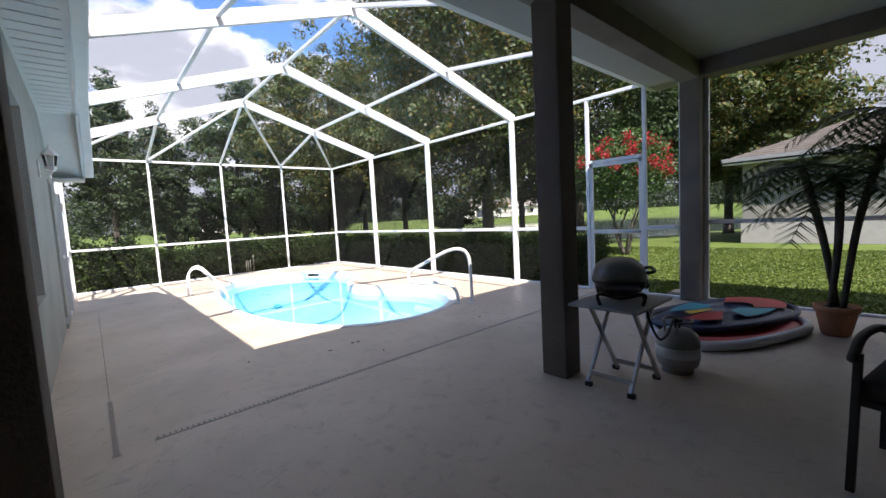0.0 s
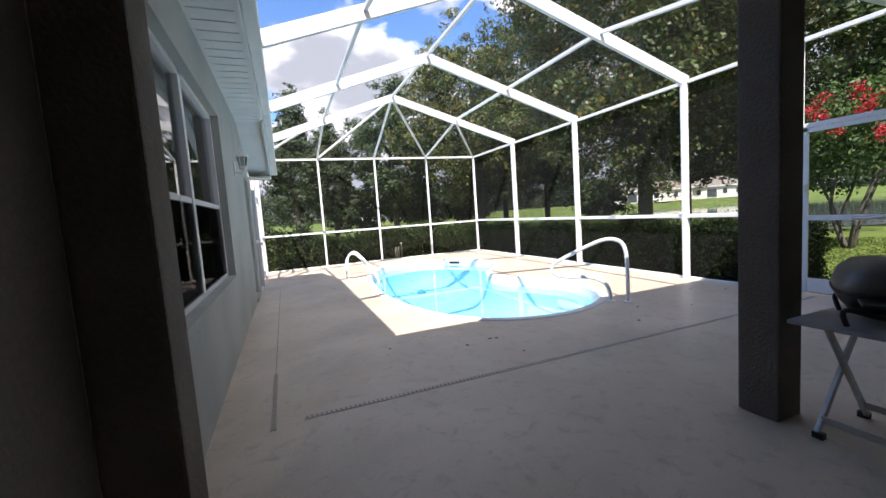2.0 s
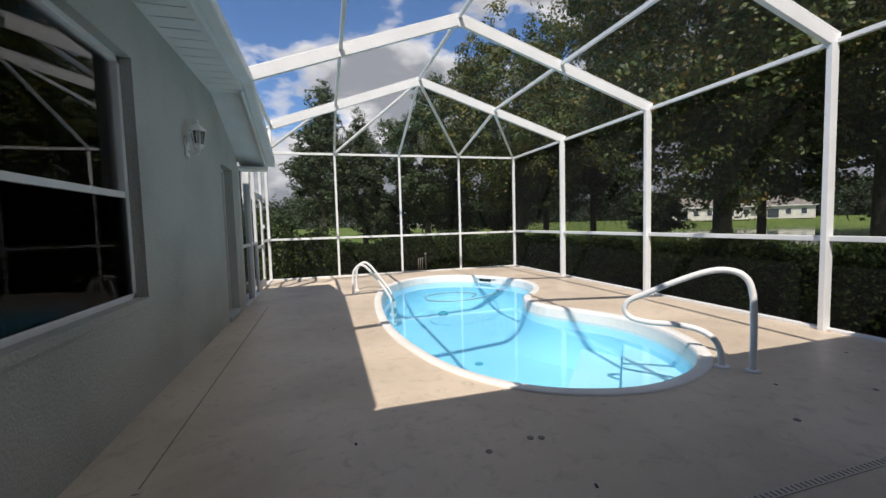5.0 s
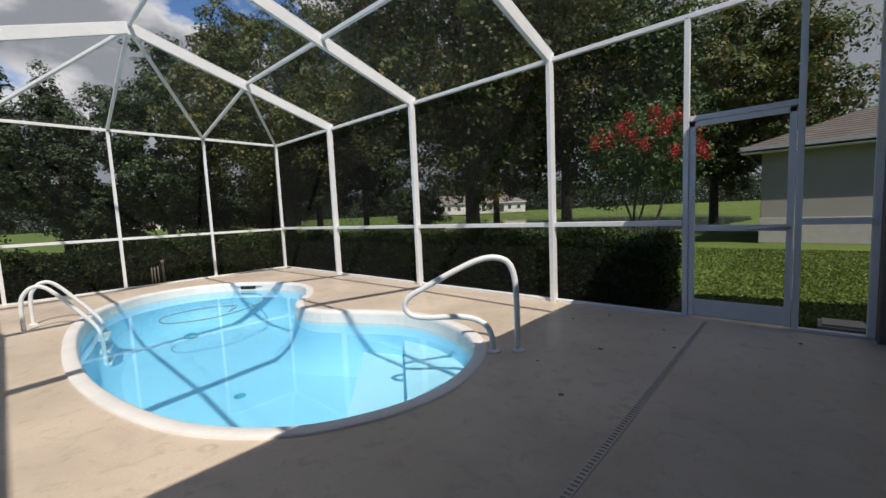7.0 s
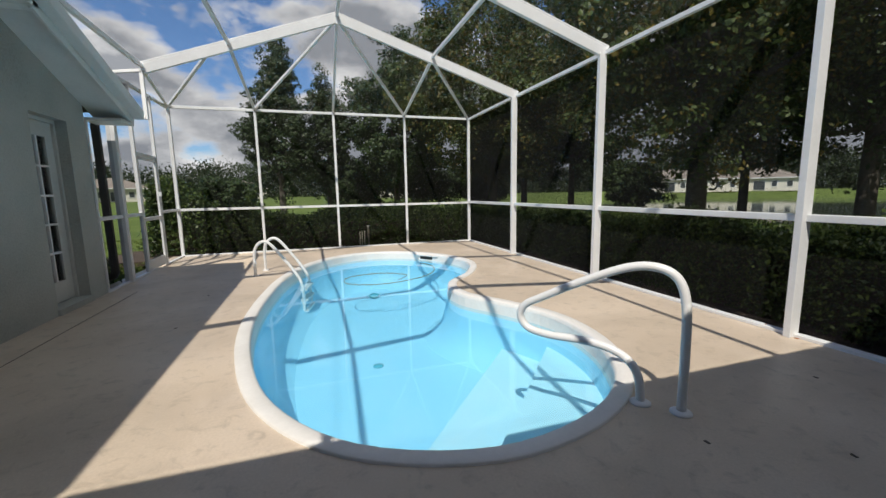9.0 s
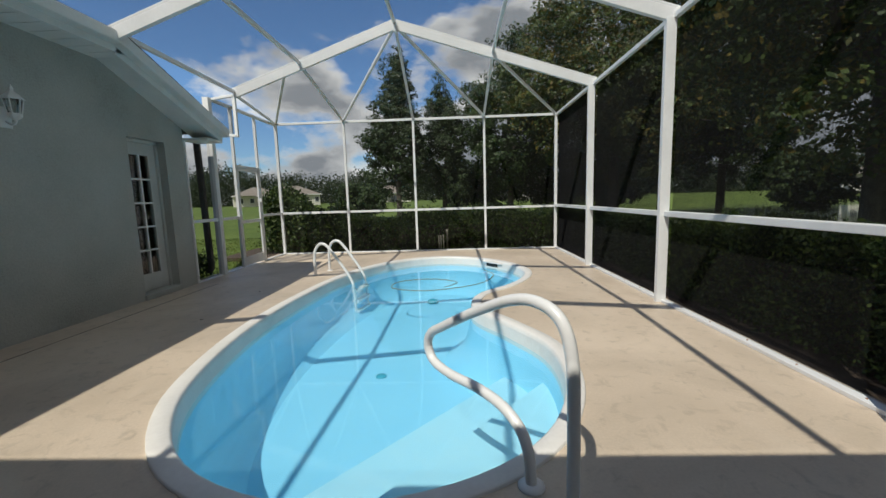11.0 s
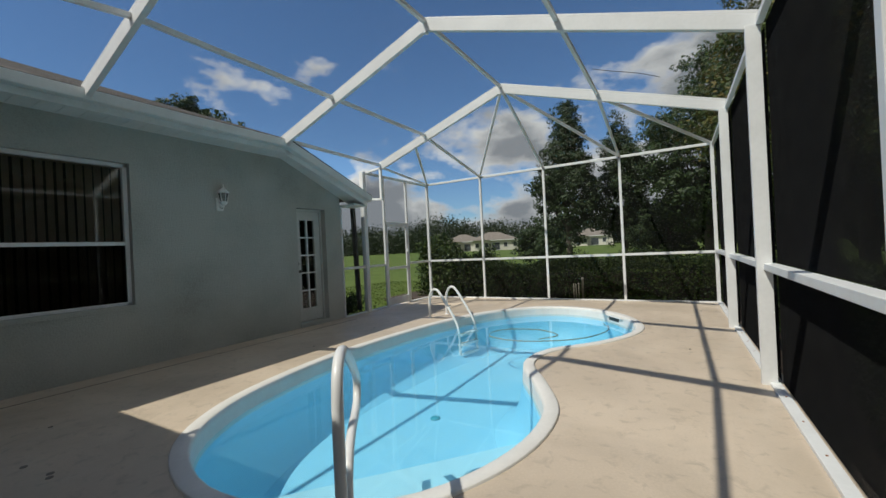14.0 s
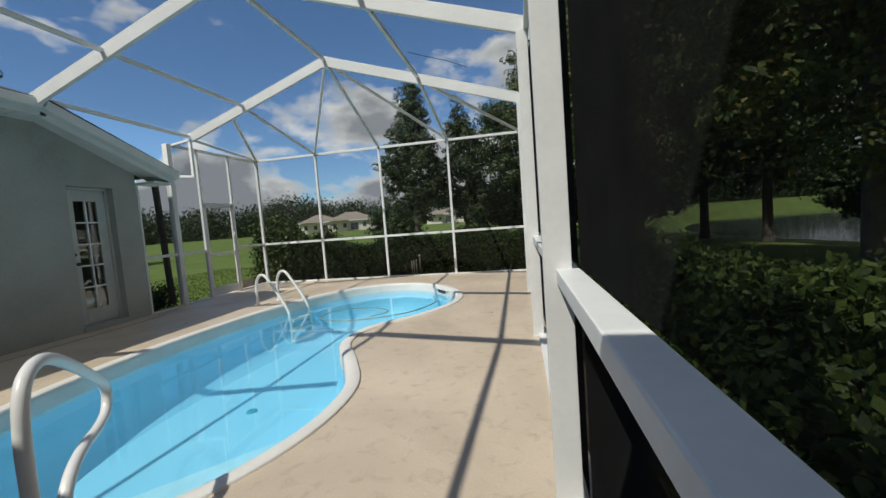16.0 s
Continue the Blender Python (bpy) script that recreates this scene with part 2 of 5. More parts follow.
CUSHION = mat("brown_cushion", (0.028, 0.02, 0.018), (0.045, 0.032, 0.027), rough=0.9, fine=90, bump=0.3)
BLUE = mat("blue_cloth", (0.05, 0.16, 0.42), (0.07, 0.2, 0.5), rough=0.8)
HOSE = mat("beige_hose", (0.45, 0.42, 0.33), (0.38, 0.35, 0.27), rough=0.6)
RUST = mat("rust", (0.20, 0.07, 0.025), (0.32, 0.13, 0.05), rough=0.95, fine=120)
PIPE = mat("dark_downspout", (0.07, 0.06, 0.055), (0.1, 0.09, 0.08), rough=0.6)
PALMLEAF = leaf_mat("palm_leaf", (0.02, 0.05, 0.018), (0.05, 0.09, 0.03))
DRAIN = mat("drain_grate", (0.56, 0.49, 0.41), (0.50, 0.43, 0.36), rough=0.6)
SLOT = mat("drain_slot", (0.20, 0.17, 0.145), (0.24, 0.21, 0.175), rough=0.9)


def water_mat():
    m = clear("pool_water", (0.82, 0.955, 0.99), 1.33, 0.03, grey=0.07, grey_col=(0.35, 0.74, 0.90))
    N, L = m.node_tree.nodes, m.node_tree.links
    tc, n, bp = N.new("ShaderNodeTexCoord"), N.new("ShaderNodeTexNoise"), N.new("ShaderNodeBump")
    n.inputs["Scale"].default_value, n.inputs["Detail"].default_value = 5.0, 3.0
    L.new(tc.outputs["Object"], n.inputs["Vector"])
    L.new(n.outputs["Fac"], bp.inputs["Height"])
    bp.inputs["Strength"].default_value, bp.inputs["Distance"].default_value = 0.25, 0.03
    for nd in N:
        if nd.bl_idname in ("ShaderNodeBsdfGlossy", "ShaderNodeFresnel"):
            L.new(bp.outputs[0], nd.inputs["Normal"])
    return m


WATER = water_mat()
PONDM = mat("pond_water", (0.03, 0.04, 0.04), (0.04, 0.05, 0.05), rough=0.06, fine=3, bump=0.06, spec=0.8)


# ---- mesh helpers ----
def mesh_of(name, bm, material, smooth=False):
    bmesh.ops.recalc_face_normals(bm, faces=bm.faces)
    me = bpy.data.meshes.new(name)
    bm.to_mesh(me)
    bm.free()
    for q in (material if isinstance(material, (list, tuple)) else [material]):
        me.materials.append(q)
    if smooth:
        me.polygons.foreach_set("use_smooth", [True] * len(me.polygons))
    return me


def part(name, bm, material, parent=None, label="", smooth=False):
    ob = new(name, mesh_of(name, bm, material, smooth))
    ob.parent = parent
    return tagged(ob, label)


def structure(name, bm, material, label="", smooth=False):
    return tagged(part(name, bm, material, None, "", smooth), label, name.split("_")[0], kind="structure")


def box(x0, x1, y0, y1, z0, z1, bevel=0.0, bm=None):
    own = bmesh.new()
    bmesh.ops.create_cube(own, size=1)
    bmesh.ops.transform(own, matrix=Matrix.LocRotScale(((x0 + x1) / 2, (y0 + y1) / 2, (z0 + z1) / 2), None, (x1 - x0, y1 - y0, z1 - z0)), verts=own.verts)
    if bevel:
        bmesh.ops.bevel(own, geom=own.edges[:], offset=bevel, segments=2, affect="EDGES", profile=0.6)
    return merged(bm, own)


def merged(bm, own):
    if bm is None:
        return own
    me = bpy.data.meshes.new("tmp")
    own.to_mesh(me)
    own.free()
    bm.from_mesh(me)
    bpy.data.meshes.remove(me)
    return bm


def bar(p0, p1, w, h, bevel=0.004, bm=None, up=(0, 0, 1)):
    """A square tube from p0 to p1: w across, h along up."""
    p0, p1 = Vector(p0), Vector(p1)
    d = p1 - p0
    z = d.normalized()
    u = Vector(up)
    if abs(z.dot(u)) > 0.98:
        u = Vector((0, 1, 0))
    x = u.cross(z).normalized()
    y = z.cross(x)
    own = box(-w / 2, w / 2, -h / 2, h / 2, 0, d.length, bevel)
    m = Matrix((x, y, z)).transposed().to_4x4()
    bmesh.ops.transform(own, matrix=Matrix.Translation(p0) @ m, verts=own.verts)
    return merged(bm, own)


def smooth_path(pts, n=8, closed=False):
    """Catmull-Rom through the points."""
    P = [Vector(p) for p in pts]
    out, k = [], len(P)
    for i in range(k if closed else k - 1):
        a, b, c, d = (P[(i + j) % k] if closed else P[min(max(i + j, 0), k - 1)] for j in (-1, 0, 1, 2))
        for s in range(n):
            t = s / n
            out.append(0.5 * (2 * b + (c - a) * t + (2 * a - 5 * b + 4 * c - d) * t * t + (3 * b - a - 3 * c + d) * t ** 3))
    if not closed:
        out.append(P[-1])
    return out


def tube(pts, r, seg=10, bm=None, r_end=None):
    own = bmesh.new()
    rings, n = [], len(pts)
    ref = Vector((0.3, 0.2, 1)).normalized()
    for i, p in enumerate(pts):
        d = (pts[min(i + 1, n - 1)] - pts[max(i - 1, 0)]).normalized()
        x = d.cross(ref)
        if x.length < 0.05:
            x = d.cross(Vector((1, 0, 0)))
        x.normalize()
        y = d.cross(x)
        rr = r if r_end is None else r + (r_end - r) * i / max(1, n - 1)
        rings.append([own.verts.new(p + (x * math.cos(a) + y * math.sin(a)) * rr) for a in (2 * math.pi * j / seg for j in range(seg))])
    for a, b in zip(rings, rings[1:]):
        for j in range(seg):
            own.faces.new((a[j], a[(j + 1) % seg], b[(j + 1) % seg], b[j]))
    own.faces.new(rings[0])
    own.faces.new(rings[-1])
    return merged(bm, own)


def lathe(profile, seg=24, at=(0, 0, 0), bm=None):
    """Turned about z: profile of (radius, height), closed at both ends."""
    own = bmesh.new()
    rings = [[own.verts.new((at[0] + r * math.cos(2 * math.pi * j / seg), at[1] + r * math.sin(2 * math.pi * j / seg), at[2] + z)) for j in range(seg)] for r, z in profile]
    for a, b in zip(rings, rings[1:]):
        for j in range(seg):
            own.faces.new((a[j], a[(j + 1) % seg], b[(j + 1) % seg], b[j]))
    own.faces.new(rings[0])
    own.faces.new(rings[-1])
    return merged(bm, own)


def prism(poly, z0, z1, bm=None):
    own = bmesh.new()
    lo = [own.verts.new((p[0], p[1], z0)) for p in poly]
    hi = [own.verts.new((p[0], p[1], z1)) for p in poly]
    own.faces.new(lo)
    own.faces.new(hi)
    for i in range(len(poly)):
        j = (i + 1) % len(poly)
        own.faces.new((lo[i], lo[j], hi[j], hi[i]))
    return merged(bm, own)


def quad(a, b, c, d, bm=None):
    bm = bm or bmesh.new()
    bm.faces.new([bm.verts.new(p) for p in (a, b, c, d)])
    return bm


def slab(pts, thick, bm=None):
    """A flat polygon in space, given thickness downwards."""
    own = bmesh.new()
    hi = [own.verts.new(p) for p in pts]
    lo = [own.verts.new((p[0], p[1], p[2] - thick)) for p in pts]
    own.faces.new(hi)
    own.faces.new(lo)
    for i in range(len(pts)):
        j = (i + 1) % len(pts)
        own.faces.new((hi[i], hi[j], lo[j], lo[i]))
    return merged(bm, own)


def arrays(name, verts, faces, material, parent=None, kind=""):
    me = bpy.data.meshes.new(name)
    nv, nf = len(verts), len(faces)
    me.vertices.add(nv)
    me.vertices.foreach_set("co", np.asarray(verts, np.float32).ravel())
    me.loops.add(nf * 4)
    me.loops.foreach_set("vertex_index", np.asarray(faces, np.int32).ravel())
    me.polygons.add(nf)
    me.polygons.foreach_set("loop_start", np.arange(0, nf * 4, 4, dtype=np.int32))
    me.update(calc_edges=True)
    me.materials.append(material)
    ob = new(name, me)
    ob.parent = parent
    return tagged(ob, kind=kind)


def leaves(rng, centres, size, length=1.6, flat=0.0):
    """A folded quad leaf at each centre, turned at random."""
    n = len(centres)
    u = rng.normal(size=(n, 3))
    u /= np.linalg.norm(u, axis=1)[:, None]
    v = rng.normal(size=(n, 3))
    v[:, 2] *= 1 - flat
    v -= u * (v * u).sum(1)[:, None]
    v /= np.linalg.norm(v, axis=1)[:, None]
    s = (size * rng.uniform(0.6, 1.3, n))[:, None]
    c = np.asarray(centres)
    vs = np.stack([c - u * s * length / 2, c + v * s * 0.42 - u * s * 0.1, c + u * s * length / 2, c - v * s * 0.42 - u * s * 0.1], 1).reshape(-1, 3)
    return vs, np.arange(n * 4).reshape(-1, 4)


def facing_leaves(rng, centres, normals, size, length=1.5):
    """Leaves that lie roughly across the given directions, so that a clump is lit as a body."""
    n = len(centres)
    w = normals + rng.normal(size=(n, 3)) * 0.42
    w /= np.linalg.norm(w, axis=1)[:, None]
    u = np.cross(w, rng.normal(size=(n, 3)))
    u /= np.linalg.norm(u, axis=1)[:, None]
    v = np.cross(w, u)
    s = (size * rng.uniform(0.6, 1.35, n))[:, None]
    c = np.asarray(centres)
    vs = np.stack([c - u * s * length / 2, c + v * s * 0.45, c + u * s * length / 2 - w * s * 0.15, c - v * s * 0.45], 1).reshape(-1, 3)
    return vs, np.arange(n * 4).reshape(-1, 4)


# ---- ground, pond and deck ----
POND = (57.0, 36.0, 40.0, 30.0, radians(12))


def ground_z(x, y):
    dx, dy = x - POND[0], y - POND[1]
    c, s = math.cos(POND[4]), math.sin(POND[4])
    e = math.hypot((dx * c + dy * s) / POND[2], (dy * c - dx * s) / POND[3])
    dip = 0.95 * max(0.0, 1 - max(0.0, e - 0.95) / 0.45) ** 1.5
    return -0.10 - dip + 0.45 * min(1.0, max(0, math.hypot(x - 3, y - 6) - 55) / 40) * min(1.0, max(0.0, e - 1.02) / 0.3)


def make_ground():
    bm = bmesh.new()
    def axis(c, n=46):
        return [c + math.copysign(abs(t) ** 3 * 900 + abs(t) * 70, t) for t in (i / n for i in range(-n, n + 1))]
    xs, ys = axis(24), axis(20)
    g = [[bm.verts.new((x, y, ground_z(x, y))) for x in xs] for y in ys]
    for j in range(len(ys) - 1):
        for i in range(len(xs) - 1):
            cx, cy = (xs[i] + xs[i + 1]) / 2, (ys[j] + ys[j + 1]) / 2
            bm.faces.new((g[j][i], g[j][i + 1], g[j + 1][i + 1], g[j + 1][i]))
    ob = structure("ground", bm, GRASS, "wide mown green lawn with slight dips", True)
    # the pool's pit goes through the sheet: lower it beneath the deck
    for v in ob.data.vertices:
        if -7 < v.co.x < 6.6 and -6 < v.co.y < 12.6:
            v.co.z = -2.2
    pts = [(POND[0] + math.cos(a) * POND[2] * 1.02 * math.cos(POND[4]) - math.sin(a) * POND[3] * 1.02 * math.sin(POND[4]),
            POND[1] + math.cos(a) * POND[2] * 1.02 * math.sin(POND[4]) + math.sin(a) * POND[3] * 1.02 * math.cos(POND[4])) for a in (2 * math.pi * i / 72 for i in range(72))]
    tagged(part("pond", prism(pts, -1.03, -0.98), PONDM), "still dark pond reflecting the sky", "pond", kind="structure")
    structure("bed_mulch", prism([(6.45, 3.72), (7.9, 3.72), (7.9, 14.4), (-1.8, 14.4), (-1.8, 12.44), (6.45, 12.44)], -0.16, -0.07), MULCH, "dark mulch bed under the hedge")
    structure("ground_apron", box(6.44, 8.4, -3.2, 3.70, -0.3, -0.085), GRASS, "strip of lawn beside the patio edge")


make_ground()
OUTLINE = [(3.33, 4.35), (4.02, 4.47), (4.54, 4.86), (4.83, 5.5), (4.85, 6.2), (4.58, 6.82), (4.30, 7.35), (4.37, 7.9), (4.82, 8.43), (5.14, 9.05), (5.20, 9.68),
           (4.95, 10.4), (4.45, 11.0), (3.8, 11.28), (3.1, 11.12), (2.45, 10.45), (2.05, 9.4), (1.87, 8.2), (1.82, 7.0), (1.93, 6.0), (2.17, 5.20), (2.63, 4.62)]
RIM = [p.to_2d() for p in smooth_path([(x, y, 0) for x, y in OUTLINE], 5, True)]


def inset(poly, d):
    n, out = len(poly), []
    for i in range(n):
        t = (poly[(i + 1) % n] - poly[i - 1]).normalized()
        out.append(poly[i] + Vector((-t.y, t.x)) * d)
    return out


def ring(profile, bm=None):
    """Strips round the pool: (inset, height) pairs."""
    bm = bm or bmesh.new()
    loops = [[bm.verts.new((p.x, p.y, z)) for p in inset(RIM, d)] for d, z in profile]
    for a, b in zip(loops, loops[1:]):
        for i in range(len(a)):
            j = (i + 1) % len(a)
            bm.faces.new((a[i], a[j], b[j], b[i]))
    return bm


def make_deck():
    bm = bmesh.new()
    n = len(RIM)
    outer = [(-0.30, -1.7), (6.42, -1.7), (6.42, 12.42), (-0.30, 12.42)]
    # fill between rectangle and pool rim
    vo = [bm.verts.new((x, y, 0)) for x, y in outer]
    vi = [bm.verts.new((p.x, p.y, 0)) for p in RIM]
    ed = [bm.edges.new((vo[i], vo[(i + 1) % 4])) for i in range(4)] + [bm.edges.new((vi[i], vi[(i + 1) % n])) for i in range(n)]
    bmesh.ops.triangle_fill(bm, use_beauty=True, edges=ed)
    for f in bm.faces[:]:
        if f.calc_center_median().z != 0:
            bm.faces.remove(f)
    structure("floor", bm, CONCRETE, "tan coated concrete pool deck with stains")
    bm = bmesh.new()
    for a, b in zip(outer, outer[1:] + outer[:1]):
        quad((*a, 0), (*b, 0), (*b, -0.4), (*a, -0.4), bm)
    structure("floor_edge", bm, CONCRETE, "edge of the concrete slab")


make_deck()
pool = tagged(new("swimming_pool"), "kidney-shaped light blue fibreglass pool set in the deck", "pool")
part("coping", ring([(-0.002, -0.05), (0.0, 0.012), (0.008, 0.018), (0.10, 0.016), (0.115, 0.006), (0.12, -0.03)]), COPING, pool, "rounded white rim", True)
part("waterline", ring([(0.118, -0.02), (0.13, -0.17)]), COPING, pool, "white band above the water")
bm = ring([(0.13, -0.168), (0.16, -0.34), (0.22, -0.52), (0.33, -0.64), (0.5, -0.73)])
bm.faces.new([bm.verts.new((p.x, p.y, -0.70)) for p in inset(RIM, 0.40)])
part("shell", bm, POOL, pool, "", True)


def clipped(poly, n, c):
    out, k = [], len(poly)
    for i in range(k):
        a, b = poly[i], poly[(i + 1) % k]
        da, db = a.dot(n) - c, b.dot(n) - c
        if da >= 0:
            out.append(a)
        if da * db < 0:
            out.append(a + (b - a) * (da / (da - db)))
    return out


low = [p for p in inset(RIM, 0.15)]
sub = [Vector((p.x, p.y)) for p in low if p.y < 7.4]
for c, z in ((-0.54, -0.31), (-1.05, -0.48)):
    part("step", prism(clipped(sub, Vector((0.75, -0.66)), c), -0.72, z), STEPW, pool, "white moulded step under water")
bm = bmesh.new()
bm.faces.new([bm.verts.new((p.x, p.y, -0.13)) for p in inset(RIM, 0.127)])
water = part("water", bm, WATER, pool, "clear blue rippled water")
if water.data.polygons[0].normal.z < 0:
    water.data.flip_normals()
wall_in, wall_top = inset(RIM, 0.122), inset(RIM, 0.135)
sk = min(range(len(RIM)), key=lambda k: (RIM[k] - Vector((4.74, 10.72))).length)
# the recess is not cut: a black bar gives its shade
part("skimmer_mouth", bar((*wall_in[sk - 1], -0.075), (*wall_in[sk + 1], -0.075), 0.012, 0.07, 0.003), BLACK, pool, "black bar standing in for the shaded skimmer opening")
part("skimmer_frame", bar((*wall_top[sk - 2], -0.03), (*wall_top[sk + 2], -0.03), 0.02, 0.02), COPING, pool)
hose_pts = smooth_path([(4.5, 10.6, -0.12), (4.65, 10.0, -0.11), (4.35, 9.3, -0.11), (3.6, 8.9, -0.11), (3.0, 9.1, -0.11), (3.05, 9.6, -0.11), (3.6, 9.75, -0.11), (4.0, 9.45, -0.11), (3.8, 9.15, -0.12)], 8)
cleaner = tagged(new("pool_cleaner"), "pool cleaner with floating beige hose in the water", "pool cleaner")
part("hose", tube([p - Vector((0, 0, 0.045)) for p in hose_pts], 0.009, 8), HOSE, cleaner, "beige ribbed hose", True)
part("body", lathe([(0.05, 0), (0.09, 0.01), (0.11, 0.03), (0.08, 0.06), (0.03, 0.08)], 16, (3.54, 10.2, -0.70)), TEAL, cleaner, "blue round head", True)

part("main_drain", lathe([(0.01, 0.0), (0.06, 0.0), (0.055, 0.012), (0.01, 0.016)], 18, (3.15, 7.15, -0.70)), TEAL, pool, "small round floor drain", True)

# drains across the deck
def drain(name, x0, x1, y0, y1, along):
    th = tagged(new(name), "narrow slotted plastic deck drain flush with the concrete", "drain", "deck drains")
    part("channel", box(x0, x1, y0, y1, -0.02, 0.004), DRAIN, th)
    bm = bmesh.new()
    n = int(((x1 - x0) if along == "x" else (y1 - y0)) / 0.032)
    for i in range(n):
        if along == "x":
            x = x0 + (i + 0.5) * 0.032
            box(x - 0.004, x + 0.004, y0 + 0.008, y1 - 0.008, 0.0, 0.0062, 0, bm)
        else:
            y = y0 + (i + 0.5) * 0.032
            box(x0 + 0.008, x1 - 0.008, y - 0.004, y + 0.004, 0.0, 0.0062, 0, bm)
    tagged(part("slot_pattern", bm, SLOT, th), kind="stuff")


drain("deck_drain", 0.46, 6.2, 3.30, 3.345, "x")
drain("deck_drain", 0.245, 0.29, 3.25, 4.3, "y")
bm = box(0.264, 0.269, 4.3, 9.0, -0.01, 0.0045)
structure("floor_joint", bm, SLOT, "thin dark joint along the deck")

# ---- house ----
WX0, WX1 = -0.29, -0.09       # the pool-side wall


def wall_with_openings(name, y0, y1, z1, holes, material, label):
    """A wall in the plane x, cut by (y0, y1, z0, z1) openings."""
    bm = bmesh.new()
    ys = sorted({y0, y1, *[h[0] for h in holes], *[h[1] for h in holes]})
    for a, b in zip(ys, ys[1:]):
        hole = [h for h in holes if h[0] <= a and h[1] >= b]
        if not hole:
            box(WX0, WX1, a, b, 0, z1, 0, bm)
        else:
            h = hole[0]
            if h[2] > 0.001:
                box(WX0, WX1, a, b, 0, h[2], 0, bm)
            box(WX0, WX1, a, b, h[3], z1, 0, bm)
    bmesh.ops.remove_doubles(bm, verts=bm.verts, dist=0.0005)
    structure(name, bm, material, label)


WIN = (2.78, 5.54, 0.76, 2.50)
DOOR = (8.01, 8.67, 0.07, 2.12)
SLIDE = (-1.2, 1.52, 0.03, 2.1)
wall_with_openings("wall_west", 1.93, 7.55, 3.0, [WIN], STUCCO, "grey textured stucco house wall beside the pool")
# same wall carried on under the roof, its shade put into a darker colour
wall_with_openings("wall_west_patio", -1.7, 1.93, 3.0, [SLIDE], STUCCO_SHADE, "brown-grey stucco wall under the patio roof, darkened for the roof's shade")
# north end of that wall: its top falls with the rake
bm = bmesh.new()


def wallslice(y0, y1, z0, za, zb):
    own = bmesh.new()
    v = [own.verts.new(p) for p in ((WX0, y0, z0), (WX1, y0, z0), (WX1, y1, z0), (WX0, y1, z0), (WX0, y0, za), (WX1, y0, za), (WX1, y1, zb), (WX0, y1, zb))]
    for f in ((0, 1, 2, 3), (4, 5, 6, 7), (0, 1, 5, 4), (1, 2, 6, 5), (2, 3, 7, 6), (3, 0, 4, 7)):
        own.faces.new([v[i] for i in f])
    merged(bm, own)


def rake(y):
    return 3.0 - max(0.0, y - 7.75) * 0.43


wallslice(7.55, 7.75, 0, 3.0, 3.0)
wallslice(7.75, DOOR[0], 0, 3.0, rake(DOOR[0]))
wallslice(DOOR[0], DOOR[1], DOOR[3], rake(DOOR[0]), rake(DOOR[1]))
wallslice(DOOR[1], 9.07, 0, rake(DOOR[1]), rake(9.07))
bmesh.ops.remove_doubles(bm, verts=bm.verts, dist=0.0005)
structure("wall_west_end", bm, STUCCO, "stucco wall end with the recessed garden door")
structure("wall_north", box(-8, WX0, 8.87, 9.07, -0.2, 2.42), STUCCO, "grey stucco end wall of the house")
structure("wall_inner", box(-4.1, -4.0, -3.2, 8.87, 0, 2.9), ROOM_SHADE, "inner wall of the house, coloured near black for the unlit room")
structure("floor_inner", box(-8, -0.30, -3.2, 8.87, -0.12, -0.02), ROOM_SHADE, "floor inside the house, coloured near black for the unlit room")
structure("ceiling_inner", box(-8, -0.29, -3.2, 7.7, 2.9, 2.95), ROOM_SHADE, "ceiling inside the house")
# out of view behind the camera, set near to hold light back
structure("wall_south", box(-0.09, 6.42, -1.7, -1.5, 0, 3.1), STUCCO_SHADE, "unseen stucco wall set close behind to darken the covered patio")

# roofs
bm = bmesh.new()
E = 0.40
slab([(E, -6, 3.13), (E, 7.6, 3.13), (-5.0, 1.9, 5.3), (-5.0, -6, 5.3)], 0.06, bm)
slab([(E, 7.6, 3.13), (-9, 7.6, 3.13), (-5.0, 1.9, 5.3)], 0.06, bm)
slab([(E, 7.6, 3.13), (E, 9.48, 2.42), (-9, 9.48, 2.42), (-9, 7.6, 3.13)], 0.06, bm)
slab([(-5.0, -6, 5.3), (-5, 1.9, 5.3), (-9, 7.6, 3.13), (-9, -6, 3.13)], 0.06, bm)
structure("roof", bm, ROOFM, "dark brown shingled hip roof of the house")
structure("roof_lanai", slab([(0.3, 2.70, 3.17), (6.75, 2.70, 3.17), (6.75, -6, 5.4), (0.3, -6, 5.4)], 0.06), SHINGLE, "brown shingled roof above the covered patio")
structure("trim_gutter", box(0.31, 0.43, 2.78, 7.55, 3.0, 3.12, 0.02), TRIM, "white metal gutter along the eave")
structure("trim_fascia", box(0.28, 0.31, 2.78, 7.6, 2.93, 3.11), TRIM, "white fascia board")
structure("trim_soffit", box(-0.09, 0.28, 2.16, 7.7, 2.94, 2.97), TRIM, "white vented soffit")
bm = bmesh.new()
bar((0.37, 7.5, 3.06), (0.37, 9.46, 2.34), 0.12, 0.13, 0.02, bm)
structure("trim_rake_gutter", bm, TRIM, "white sloping gutter at the end of the eave")
bm = bmesh.new()
bar((0.295, 7.55, 2.995), (0.295, 9.46, 2.30), 0.03, 0.19, 0.004, bm)
structure("trim_rake_fascia", bm, TRIM, "white sloping fascia")
bm = slab([(-0.09, 7.72, 2.965), (0.28, 7.72, 2.965), (0.28, 9.44, 2.24), (-0.09, 9.44, 2.24)], 0.02)
structure("trim_rake_soffit", bm, TRIM, "white sloping soffit panel")
bm = bmesh.new()
